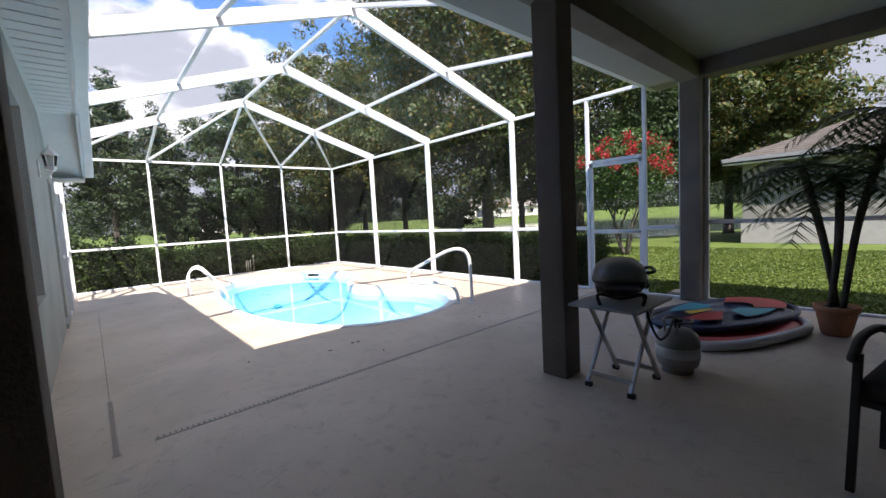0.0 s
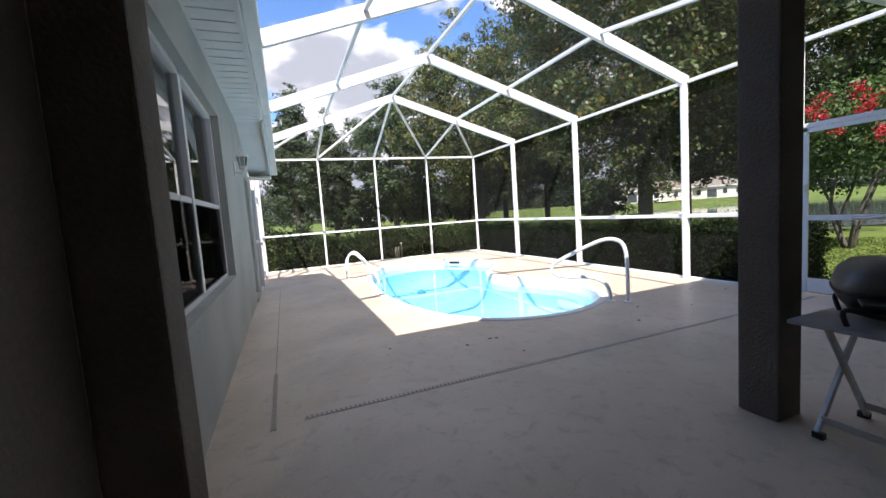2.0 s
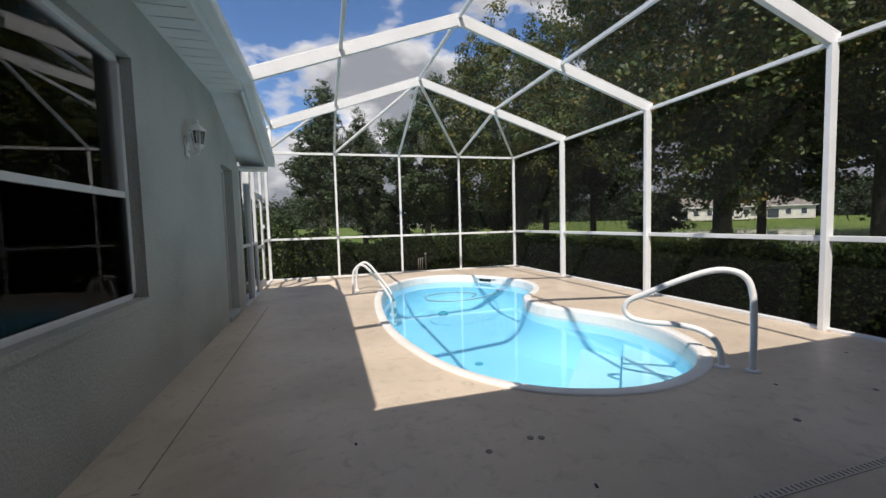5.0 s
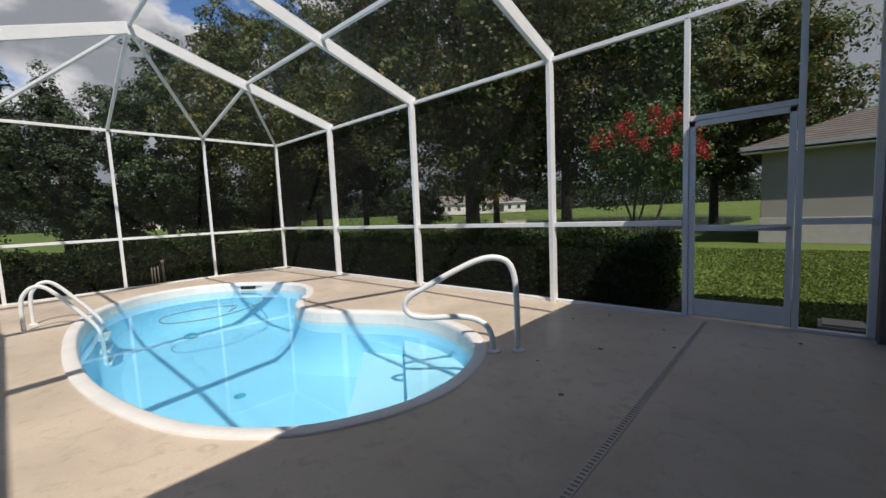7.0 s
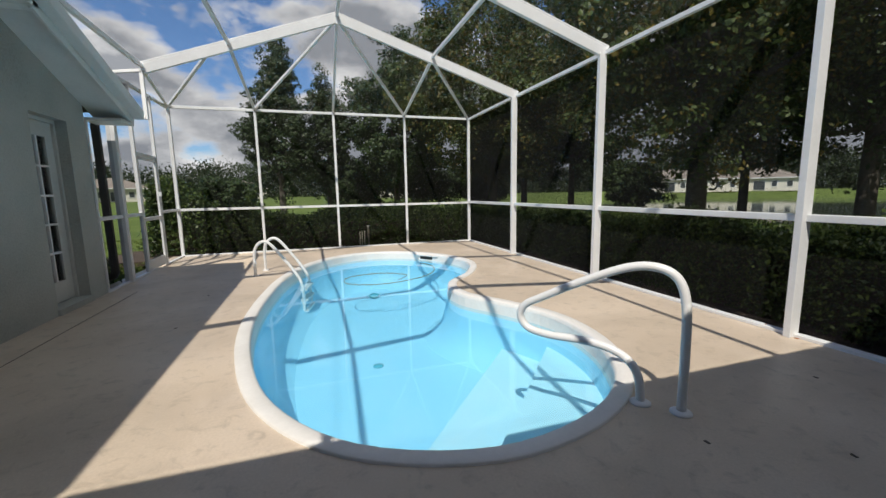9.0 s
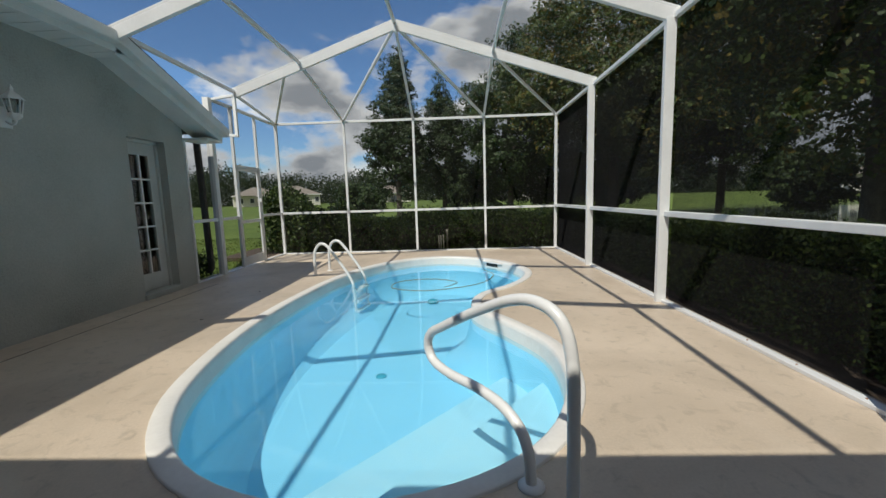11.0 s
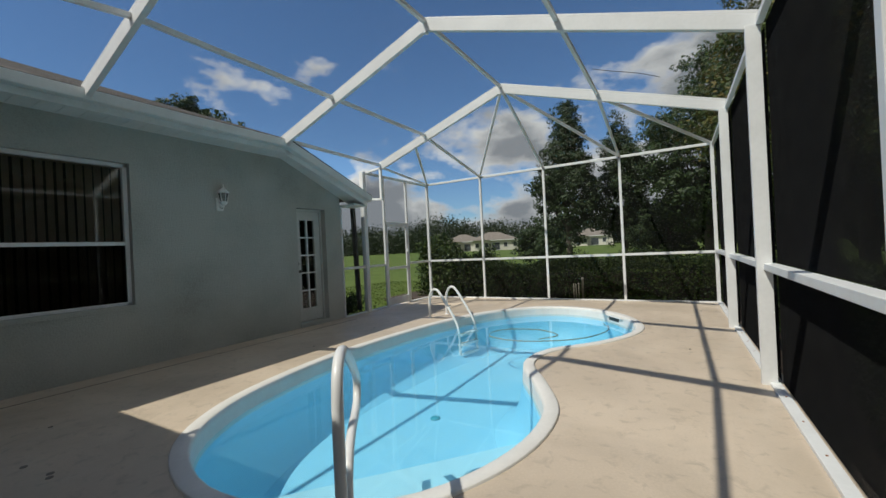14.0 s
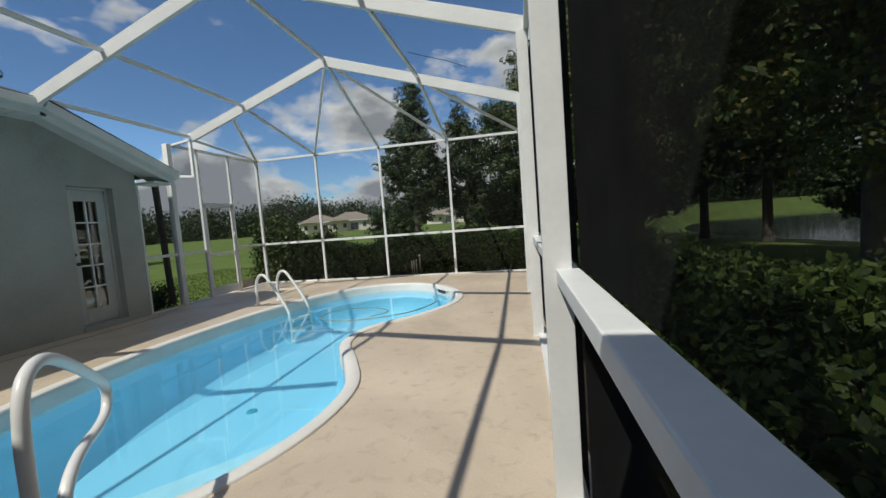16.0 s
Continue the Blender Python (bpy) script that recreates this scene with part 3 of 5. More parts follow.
for i in range(28):
    y = 2.4 + i * 0.19
    box(-0.06, 0.26, y, y + 0.012, 2.934, 2.939, 0, bm)
tagged(part("soffit_joint", bm, TRIM), "soffit panel joints", "soffit", kind="structure")
structure("trim_eave_return", box(-0.12, 0.30, 9.06, 9.45, 2.2, 2.235), TRIM, "white eave return")

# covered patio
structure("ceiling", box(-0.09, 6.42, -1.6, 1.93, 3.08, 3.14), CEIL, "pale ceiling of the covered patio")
structure("wall_beam_front", box(-0.09, 6.42, 1.93, 2.15, 2.86, 3.14, 0.008), STUCCO_SHADE, "stucco beam along the patio front")
# unseen wall, added to block side light from the patio floor
structure("wall_east", box(6.17, 6.42, -1.5, -0.55, 0, 2.88), STUCCO_SHADE, "unseen stucco wall added to keep daylight off the patio side")
structure("wall_beam_side", box(6.17, 6.42, -1.5, 1.93, 2.88, 3.14, 0.008), STUCCO_SHADE, "stucco beam along the patio side")
structure("trim_front_soffit", box(0.43, 6.7, 2.15, 2.62, 2.96, 2.99), CEIL, "soffit in front of the patio beam, in the same grey as the ceiling")
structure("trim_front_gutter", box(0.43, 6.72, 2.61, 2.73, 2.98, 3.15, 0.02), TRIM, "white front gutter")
structure("wall_pilaster", box(-0.09, 0.12, 1.93, 2.15, 0, 2.86, 0.012), STUCCO_SHADE, "stucco pilaster on the house wall")
structure("wall_column", box(2.905, 3.115, 1.90, 2.115, 0, 2.86, 0.012), STUCCO_SHADE, "square stucco patio column")
structure("wall_column_corner", box(6.17, 6.42, 1.93, 2.16, 0, 2.88, 0.012), STUCCO_SHADE, "square stucco corner column")


def side_screen():
    th = tagged(new("patio_screen_wall"), "white framed insect screen on the patio side", "screen wall")
    for y in (1.90, -0.52):
        part("post", box(6.34, 6.39, y - 0.025, y + 0.025, 0, 2.88, 0.004), WHITE, th)
    part("rail", box(6.345, 6.385, -0.52, 1.9, 1.02, 1.07, 0.004), WHITE, th)
    part("base_plate", box(6.34, 6.40, -0.52, 1.9, 0, 0.03, 0.004), WHITE, th)
    for a, b in ((-0.52, 1.9),):
        for z0, z1 in ((0.03, 1.02), (1.07, 2.88)):
            part("screen", quad((6.365, a, z0), (6.365, b, z0), (6.365, b, z1), (6.365, a, z1)), SCREEN, th)


side_screen()


def window(y0, y1, z0, z1):
    th = tagged(new("window_1"), "white aluminium twin sash window with vertical blinds", "window", kind="structure")
    X = -0.20
    f = 0.045
    bm = bmesh.new()
    for a, b in ((y0, y0 + f), (y1 - f, y1), ((y0 + y1) / 2 - 0.04, (y0 + y1) / 2 + 0.04)):
        box(X - 0.03, X + 0.035, a, b, z0, z1, 0.004, bm)
    for a, b in ((z0, z0 + f), (z1 - f, z1)):
        box(X - 0.03, X + 0.035, y0, y1, a, b, 0.004, bm)
    part("window_frame", bm, WHITE, th)
    mid = (y0 + y1) / 2
    zm = z0 + 0.76
    for a, b in ((y0 + f, mid - 0.04), (mid + 0.04, y1 - f)):
        part("meeting_rail", box(X - 0.01, X + 0.03, a, b, zm - 0.022, zm + 0.022, 0.004), WHITE, th)
        part("pane", box(X - 0.012, X - 0.006, a, b, zm + 0.02, z1 - f), GLASS, th)
        part("pane", box(X + 0.006, X + 0.012, a, b, z0 + f, zm - 0.02), GLASS, th)
        part("insect_screen", quad((X + 0.025, a, z0 + f), (X + 0.025, b, z0 + f), (X + 0.025, b, zm - 0.02), (X + 0.025, a, zm - 0.02)), clear("window_screen", (0.35, 0.35, 0.35), 0), th, "dark half screen")
    part("window_sill", box(-0.235, -0.075, y0 - 0.03, y1 + 0.03, z0 - 0.05, z0 + 0.008, 0.004), STUCCO, th, "stucco sill")
    bl = tagged(new("vertical_blind"), "brown vertical slat blind behind the window", "blind")
    part("headrail", box(-0.325, -0.275, y0, y1, z1 - 0.05, z1, 0.004), BLIND, bl)
    n = int((y1 - y0) / 0.085)
    me = None
    for i in range(n):
        o = new("slat", me or mesh_of("slat", box(-0.04, 0.04, -0.0015, 0.0015, z0 - 0.05, z1 - 0.05), BLIND))
        me = o.data
        o.parent, o.matrix_local = bl, pose(-0.30, y0 + 0.05 + i * 0.085, 0, 0, 0, 30 + random.uniform(-7, 7))


window(*WIN)


def garden_door(y0, y1, z0, z1):
    th = tagged(new("door_1"), "closed white glazed door with ten small panes", "door", kind="structure")
    X = -0.25
    bm = bmesh.new()
    for a, b in ((y0, y0 + 0.035), (y1 - 0.035, y1)):
        box(X - 0.05, X + 0.05, a, b, z0, z1, 0.004, bm)
    box(X - 0.05, X + 0.05, y0, y1, z1 - 0.04, z1, 0.004, bm)
    part("door_frame", bm, DOORPAINT, th)
    a, b = y0 + 0.037, y1 - 0.037
    gy0, gy1, gz0, gz1 = a + 0.13, b - 0.13, z0 + 0.24, z1 - 0.2
    bm = bmesh.new()
    box(X - 0.022, X + 0.022, a, gy0, z0 + 0.01, z1 - 0.042, 0.003, bm)
    box(X - 0.022, X + 0.022, gy1, b, z0 + 0.01, z1 - 0.042, 0.003, bm)
    box(X - 0.022, X + 0.022, gy0, gy1, z0 + 0.01, gz0, 0.003, bm)
    box(X - 0.022, X + 0.022, gy0, gy1, gz1, z1 - 0.042, 0.003, bm)
    part("leaf", bm, DOORPAINT, th)
    mid = (gy0 + gy1) / 2
    part("muntin", box(X - 0.014, X + 0.027, mid - 0.011, mid + 0.011, gz0, gz1, 0.002), WHITE, th)
    for i in range(1, 5):
        z = gz0 + (gz1 - gz0) * i / 5
        part("muntin", box(X - 0.014, X + 0.025, gy0, gy1, z - 0.011, z + 0.011, 0.002), WHITE, th)
    for i in range(5):
        for p, q in ((gy0, mid), (mid, gy1)):
            h = (gz1 - gz0) / 5
            part("pane", box(X - 0.004, X + 0.004, p, q, gz0 + i * h, gz0 + i * h + h), GLASS, th)
    knob = part("door_handle", lathe([(0.026, 0), (0.026, 0.008), (0.01, 0.012), (0.01, 0.04), (0.026, 0.048), (0.028, 0.065), (0.018, 0.075)], 14), BLACK, th, "black round knob", True)
    knob.matrix_local = pose(X + 0.02, a + 0.06, z0 + 0.92, 0, 90, 0)
    bolt = part("deadbolt", lathe([(0.026, 0), (0.026, 0.012), (0.02, 0.02)], 14), BLACK, th, "black deadbolt", True)
    bolt.matrix_local = pose(X + 0.02, a + 0.06, z0 + 1.06, 0, 90, 0)
    part("door_sill", box(-0.29, -0.06, y0 - 0.02, y1 + 0.02, 0.0, z0, 0.008), STUCCO, th, "grey threshold step")


garden_door(*DOOR)


def sliding_door(y0, y1, z0, z1):
    th = tagged(new("door_2"), "sliding glass patio door in a near-black frame", "door", kind="structure")
    X = -0.17
    bm = bmesh.new()
    for a, b in ((y0, y0 + 0.05), (y1 - 0.05, y1)):
        box(X - 0.05, X + 0.05, a, b, z0, z1, 0.004, bm)
    for a, b in ((z0 - 0.03, z0 + 0.03), (z1 - 0.05, z1)):
        box(X - 0.05, X + 0.05, y0, y1, a, b, 0.004, bm)
    part("door_frame", bm, DARKFRAME, th)
    mid = (y0 + y1) / 2
    for k, (a, b) in enumerate(((y0 + 0.05, mid + 0.03), (mid - 0.03, y1 - 0.05))):
        dx = X + (0.02 if k else -0.02)
        bm = bmesh.new()
        for p, q in ((a, a + 0.06), (b - 0.06, b)):
            box(dx - 0.015, dx + 0.015, p, q, z0 + 0.03, z1 - 0.05, 0.003, bm)
        for p, q in ((z0 + 0.03, z0 + 0.11), (z1 - 0.12, z1 - 0.05)):
            box(dx - 0.015, dx + 0.015, a, b, p, q, 0.003, bm)
        sash = part("sash", bm, DARKFRAME, th)
        part("pane", box(dx - 0.003, dx + 0.003, a + 0.06, b - 0.06, z0 + 0.11, z1 - 0.12), GLASS, sash)
    part("door_handle", box(X + 0.035, X + 0.06, y1 - 0.095, y1 - 0.07, 0.95, 1.2, 0.006), BLACK, th, "black pull handle")


sliding_door(*SLIDE)
structure("trim_door_bead", box(-0.115, -0.085, SLIDE[1] - 0.012, SLIDE[1] + 0.012, 0.03, SLIDE[3], 0.003), WHITE, "thin white bead beside the sliding door")


def wall_lantern():
    th = tagged(new("wall_lantern"), "small white metal coach lantern on the stucco wall", "wall lamp")
    th.matrix_basis = pose(-0.09, 6.64, 2.1)
    pl = part("backplate", box(0, 0.018, -0.055, 0.055, -0.12, 0.07, 0.012), PVC, th)
    part("arm", tube(smooth_path([(0.015, 0, -0.06), (0.07, 0, -0.09), (0.11, 0, -0.07), (0.11, 0, -0.02)], 5), 0.011, 8), PVC, th, "", True)
    part("base", lathe([(0.02, -0.05), (0.05, -0.025), (0.055, 0.0), (0.045, 0.008)], 6, (0.11, 0, 0)), PVC, th)
    for j in range(6):
        a = math.pi / 3 * j
        part("glazing_bar", bar((0.11 + 0.048 * math.cos(a), 0.048 * math.sin(a), 0), (0.11 + 0.07 * math.cos(a), 0.07 * math.sin(a), 0.13), 0.008, 0.008, 0.001), PVC, th)
    part("glass", lathe([(0.045, 0.004), (0.066, 0.128)], 6, (0.11, 0, 0)), clear("lantern_glass", (0.8, 0.8, 0.8), 1.45, 0.15), th, "clear lantern glass")
    part("cap", lathe([(0.085, 0.13), (0.08, 0.142), (0.045, 0.18), (0.02, 0.2), (0.012, 0.21), (0.018, 0.225), (0.004, 0.26)], 6, (0.11, 0, 0)), PVC, th)


wall_lantern()
spout = tagged(new("downspout"), "dark downspout with an elbow beside the house corner", "downspout")
part("pipe", bar((-0.20, 9.62, 0.3), (-0.17, 9.52, 2.24), 0.085, 0.075, 0.01), PIPE, spout)
part("elbow", tube(smooth_path([(-0.20, 9.62, 0.32), (-0.205, 9.64, 0.2), (-0.26, 9.70, 0.12), (-0.36, 9.78, 0.08)], 5), 0.05, 10), PIPE, spout, "", True)

# ---- pool cage ----
cage = tagged(new("pool_enclosure"), "white aluminium pool cage with dark insect screen", "pool enclosure")
YR = (5.0, 7.46, 9.90)
XR, XL, YF, ZT = 6.32, -0.09, 12.36, 3.03
RIDGE = (3.09, 4.05)


def roof_z(x):
    return 3.08 + (RIDGE[1] - 3.08) * (x - 0.33) / (RIDGE[0] - 0.33) if x < RIDGE[0] else RIDGE[1] - (RIDGE[1] - ZT) * (x - RIDGE[0]) / (6.30 - RIDGE[0])


for y in YR:
    part("post", box(6.222, 6.328, y - 0.035, y + 0.019, 0, 3.0, 0.004), WHITE, cage)
    part("rafter", bar((0.33, y, 3.08), (RIDGE[0], y, RIDGE[1]), 0.055, 0.16), WHITE, cage)
    part("rafter", bar((6.34, y, ZT - 0.01), (RIDGE[0], y, RIDGE[1]), 0.055, 0.16), WHITE, cage)
    part("gusset", box(RIDGE[0] - 0.02, RIDGE[0] + 0.02, y - 0.031, y + 0.031, RIDGE[1] - 0.11, RIDGE[1] + 0.075, 0.003), WHITE, cage)
for y in (3.53, 2.66):
    part("post", box(6.295, 6.345, y - 0.025, y + 0.025, 0, 3.0, 0.004), WHITE, cage)
part("post", box(6.30, 6.36, 2.16, 2.21, 0, 2.96, 0.004), WHITE, cage)
part("corner_post", box(6.27, 6.33, 12.30, 12.36, 0, ZT, 0.004), WHITE, cage)
FX = (4.69, 3.085, 1.49)
for x in FX:
    part("post", box(x - 0.025, x + 0.025, 12.31, 12.36, 0, ZT, 0.004), WHITE, cage)
part("corner_post", box(-0.12, -0.06, 12.30, 12.36, 0, ZT, 0.004), WHITE, cage)
part("eave_rail", bar((6.32, 2.2, ZT - 0.02), (6.32, 12.33, ZT - 0.02), 0.05, 0.05), WHITE, cage)
part("eave_rail", bar((-0.09, 12.335, ZT - 0.02), (6.30, 12.335, ZT - 0.02), 0.05, 0.05), WHITE, cage)
part("eave_rail", bar((-0.09, 9.80, ZT - 0.04), (-0.09, 12.33, ZT - 0.04), 0.05, 0.05), WHITE, cage)
for a, b in ((2.21, 2.635), (3.555, 4.973), (5.027, 7.433), (7.487, 9.873), (9.927, 12.30)):
    part("chair_rail", box(6.268, 6.356, a, b, 0.957, 1.012, 0.005), WHITE, cage)
xs = [-0.06, 1.465, 1.515, 3.06, 3.11, 4.665, 4.715, 6.27]
for a, b in zip(xs[::2], xs[1::2]):
    part("chair_rail", box(a, b, 12.305, 12.355, 0.945, 0.995, 0.005), WHITE, cage)
for a, b in ((9.08, 9.73), (9.83, 10.43), (11.36, 12.30)):
    part("chair_rail", box(-0.115, -0.065, a, b, 0.945, 0.995, 0.005), WHITE, cage)
part("post", box(-0.14, -0.04, 9.73, 9.83, 0, 3.0, 0.005), WHITE, cage)
for y in (10.455, 11.335):
    part("post", box(-0.115, -0.065, y - 0.025, y + 0.025, 0, 3.0, 0.004), WHITE, cage)
part("post", box(-0.11, -0.07, 9.072, 9.10, 0, 2.2, 0.003), WHITE, cage)
for a, b in ((2.21, 2.635), (3.555, 12.30)):
    part("base_plate", box(6.275, 6.348, a, b, 0, 0.028, 0.004), WHITE, cage, "white floor channel")
part("base_plate", box(-0.06, 6.27, 12.30, 12.36, 0, 0.028, 0.004), WHITE, cage)
for a, b in ((9.10, 10.43), (11.36, 12.30)):
    part("base_plate", box(-0.12, -0.06, a, b, 0, 0.028, 0.004), WHITE, cage)
# purlins
for x in (1.48, RIDGE[0], 4.68):
    z = roof_z(x) + 0.03
    part("purlin", bar((x, 5.0, z), (x, 9.9, z), 0.045, 0.05), WHITE, cage)
    # the first bay falls to the patio gutter
    part("purlin", bar((x, 2.70, 3.18), (x, 5.0, z), 0.045, 0.05), WHITE, cage)
part("purlin", bar((0.36, 7.6, 3.12), (0.33, 9.9, 3.10), 0.05, 0.05), WHITE, cage)
part("purlin", bar((0.33, 9.9, 3.06), (-0.09, 12.32, ZT), 0.04, 0.04), WHITE, cage)
RA, RB, RC = (RIDGE[0], 9.93, RIDGE[1]), (1.48, 9.93, roof_z(1.48)), (4.68, 9.93, roof_z(4.68))
for a, b in ((RA, (FX[1], 12.33, ZT)), (RA, (FX[0], 12.33, ZT)), (RA, (FX[2], 12.33, ZT)), (RB, (FX[2], 12.33, ZT)), (RC, (FX[0], 12.33, ZT)), (RC, (6.28, 12.33, ZT)), ((1.2, 9.93, roof_z(1.2)), (-0.07, 12.33, ZT))):
    part("hip_brace", bar(a, b, 0.045, 0.045), WHITE, cage)
# small return panel beside the eave end
part("return_post", box(0.29, 0.34, 9.87, 9.92, 2.36, 3.06, 0.004), WHITE, cage)
part("return_rail", bar((-0.09, 9.88, 2.99), (0.31, 9.88, 3.04), 0.04, 0.04), WHITE, cage)
part("return_rail", bar((-0.09, 9.88, 2.42), (0.31, 9.88, 2.38), 0.04, 0.04), WHITE, cage)
part("screen", quad((-0.07, 9.88, 2.44), (0.29, 9.88, 2.4), (0.29, 9.88, 3.03), (-0.07, 9.88, 2.99)), SCREEN, cage)
# screens
for a, b in ((2.21, 2.635), (3.555, 4.973), (5.027, 7.433), (7.487, 9.873), (9.927, 12.30)):
    for z0, z1 in ((0.028, 0.96), (1.015, 2.985)):
        part("screen", quad((6.36, a, z0), (6.36, b, z0), (6.36, b, z1), (6.36, a, z1)), SCREEN, cage)
part("screen", quad((6.36, 2.685, 2.05), (6.36, 3.505, 2.05), (6.36, 3.505, 2.985), (6.36, 2.685, 2.985)), SCREEN, cage)
for a, b in zip(xs[::2], xs[1::2]):
    for z0, z1 in ((0.028, 0.945), (0.995, 2.985)):
        part("screen", quad((a, 12.333, z0), (b, 12.333, z0), (b, 12.333, z1), (a, 12.333, z1)), SCREEN, cage)
for a, b in ((9.1, 9.73), (9.83, 10.43), (11.36, 12.30)):
    for z0, z1 in ((0.028, 0.945), (0.995, 2.96 if a > 9.5 else 2.3)):
        part("screen", quad((-0.09, a, z0), (-0.09, b, z0), (-0.09, b, z1), (-0.09, a, z1)), SCREEN, cage)
part("screen", quad((-0.09, 10.48, 1.96), (-0.09, 11.31, 1.96), (-0.09, 11.31, 2.96), (-0.09, 10.48, 2.96)), SCREEN, cage)
ends = (2.71, 5.0, 7.46, 9.9)
rx = (0.36, 1.48, RIDGE[0], 4.68, 6.31)
for ya, yb in zip(ends, ends[1:]):
    for xa, xb in zip(rx, rx[1:]):
        za, zb = roof_z(xa) + 0.055, roof_z(xb) + 0.055
        fa, fb = (3.2, 3.2) if ya < 4 else (za, zb)
        part("roof_screen", quad((xa, ya, fa), (xb, ya, fb), (xb, yb, zb), (xa, yb, za)), ROOFSCREEN, cage)


def tri_screen(a, b, c):
    bm = bmesh.new()
    bm.faces.new([bm.verts.new((p[0], p[1], p[2] + 0.02)) for p in (a, b, c)])
    part("roof_screen", bm, ROOFSCREEN, cage)


F = [(x, 12.33, ZT) for x in (-0.07, FX[2], FX[1], FX[0], 6.29)]
RL, RR = (0.33, 9.93, 3.09), (6.31, 9.93, ZT + 0.01)
for a, b, c in ((RL, RB, F[0]), (RB, F[0], F[1]), (RB, RA, F[1]), (RA, F[1], F[2]), (RA, F[2], F[3]), (RA, RC, F[3]), (RC, F[3], F[4]), (RC, RR, F[4])):
    tri_screen(a, b, c)
# upright threads of the pool-side screen: they close the view at a glancing angle
tv, tf = [], []
for a, b in ((2.21, 2.635), (3.555, 4.973), (5.027, 7.433), (7.487, 9.873), (9.927, 12.30)):
    for z0, z1 in ((0.028, 0.96), (1.015, 2.985)):
        k = np.arange(a, b, 0.0006)
        n0 = len(tv) and sum(len(v) for v in tv)
        q = np.stack([np.stack([np.full_like(k, 6.3605), k, np.full_like(k, z0)], 1), np.stack([np.full_like(k, 6.36065), k, np.full_like(k, z0)], 1),
                      np.stack([np.full_like(k, 6.36065), k, np.full_like(k, z1)], 1), np.stack([np.full_like(k, 6.3605), k, np.full_like(k, z1)], 1)], 1).reshape(-1, 3)
        tv.append(q)
        tf.append(np.arange(len(q)).reshape(-1, 4) + n0)
arrays("screen_threads", np.concatenate(tv), np.concatenate(tf), THREAD, cage, "stuff")


# a torn cord lying loose on the roof screen
part("loose_cord", tube(smooth_path([(4.77, 8.97, 3.60), (5.0, 9.03, 3.53), (5.3, 9.04, 3.43), (5.56, 9.10, 3.33)], 5), 0.004, 6), BLACK, cage, "thin dark cord", True)


def screen_door(name, x, y0, y1, ztop, zmid, label, closer):
    th = tagged(new(name), label, "screen door", "screen doors")
    bm = bmesh.new()
    for a, b in ((y0, y0 + 0.05), (y1 - 0.05, y1)):
        box(x - 0.015, x + 0.02, a, b, 0.02, ztop, 0.003, bm)
    box(x - 0.015, x + 0.02, y0, y1, ztop - 0.05, ztop, 0.003, bm)
    part("door_frame", bm, WHITE, th)
    part("header", box(x - 0.025, x + 0.025, y0 - 0.005, y1 + 0.005, ztop + 0.006, ztop + 0.055, 0.004), WHITE, th)
    part("mid_rail", box(x - 0.013, x + 0.018, y0 + 0.05, y1 - 0.05, zmid - 0.03, zmid + 0.03, 0.003), WHITE, th)
    part("kick_plate", box(x - 0.006, x + 0.006, y0 + 0.05, y1 - 0.05, 0.03, 0.2, 0.002), WHITE, th, "white metal kick plate")
    part("screen", quad((x, y0 + 0.05, 0.2), (x, y1 - 0.05, 0.2), (x, y1 - 0.05, zmid - 0.03), (x, y0 + 0.05, zmid - 0.03)), SCREEN, th)
    part("screen", quad((x, y0 + 0.05, zmid + 0.03), (x, y1 - 0.05, zmid + 0.03), (x, y1 - 0.05, ztop - 0.05), (x, y0 + 0.05, ztop - 0.05)), SCREEN, th)
    s = -1 if x > 3 else 1
    part("latch", box(min(x, x + s * 0.06), max(x, x + s * 0.06), y1 - 0.045, y1 - 0.02, 1.25, 1.33, 0.005), WHITE, th, "small white latch")
    if closer:
        part("closer", tube([Vector((x - 0.04, y0 + 0.02, zmid)), Vector((x - 0.04, y0 + 0.34, zmid))], 0.014, 10), STEEL, th, "tubular door closer", True)


screen_door("screen_door", 6.32, 2.69, 3.50, 1.99, 0.93, "closed white framed screen door with a kick plate", True)
screen_door("screen_door", -0.09, 10.485, 11.305, 1.90, 0.88, "white framed screen door by the side lawn", False)

# ---- rails in the pool ----
hr = tagged(new("pool_handrail"), "white tubular handrail looping over the pool steps", "handrail")
hr.matrix_basis = pose(4.437, 4.402, 0)
D = Vector((-0.62, 0.78, 0)).normalized()
prof = [(0, 0), (0.0, 0.35), (0.01, 0.62), (0.06, 0.76), (0.17, 0.81), (0.32, 0.79), (0.55, 0.69), (0.80, 0.56), (0.92, 0.49), (0.955, 0.41), (0.90, 0.335), (0.75, 0.31), (0.55, 0.315), (0.38, 0.295), (0.27, 0.235), (0.22, 0.14), (0.205, 0.0)]
part("rail", tube(smooth_path([D * s + Vector((0, 0, z)) for s, z in prof], 6), 0.025, 14), PVC, hr, "", True)
for s in (0.0, 0.205):
    part("flange", lathe([(0.058, 0), (0.058, 0.008), (0.04, 0.018), (0.028, 0.02)], 18, tuple(D * s)), PVC, hr, "", True)


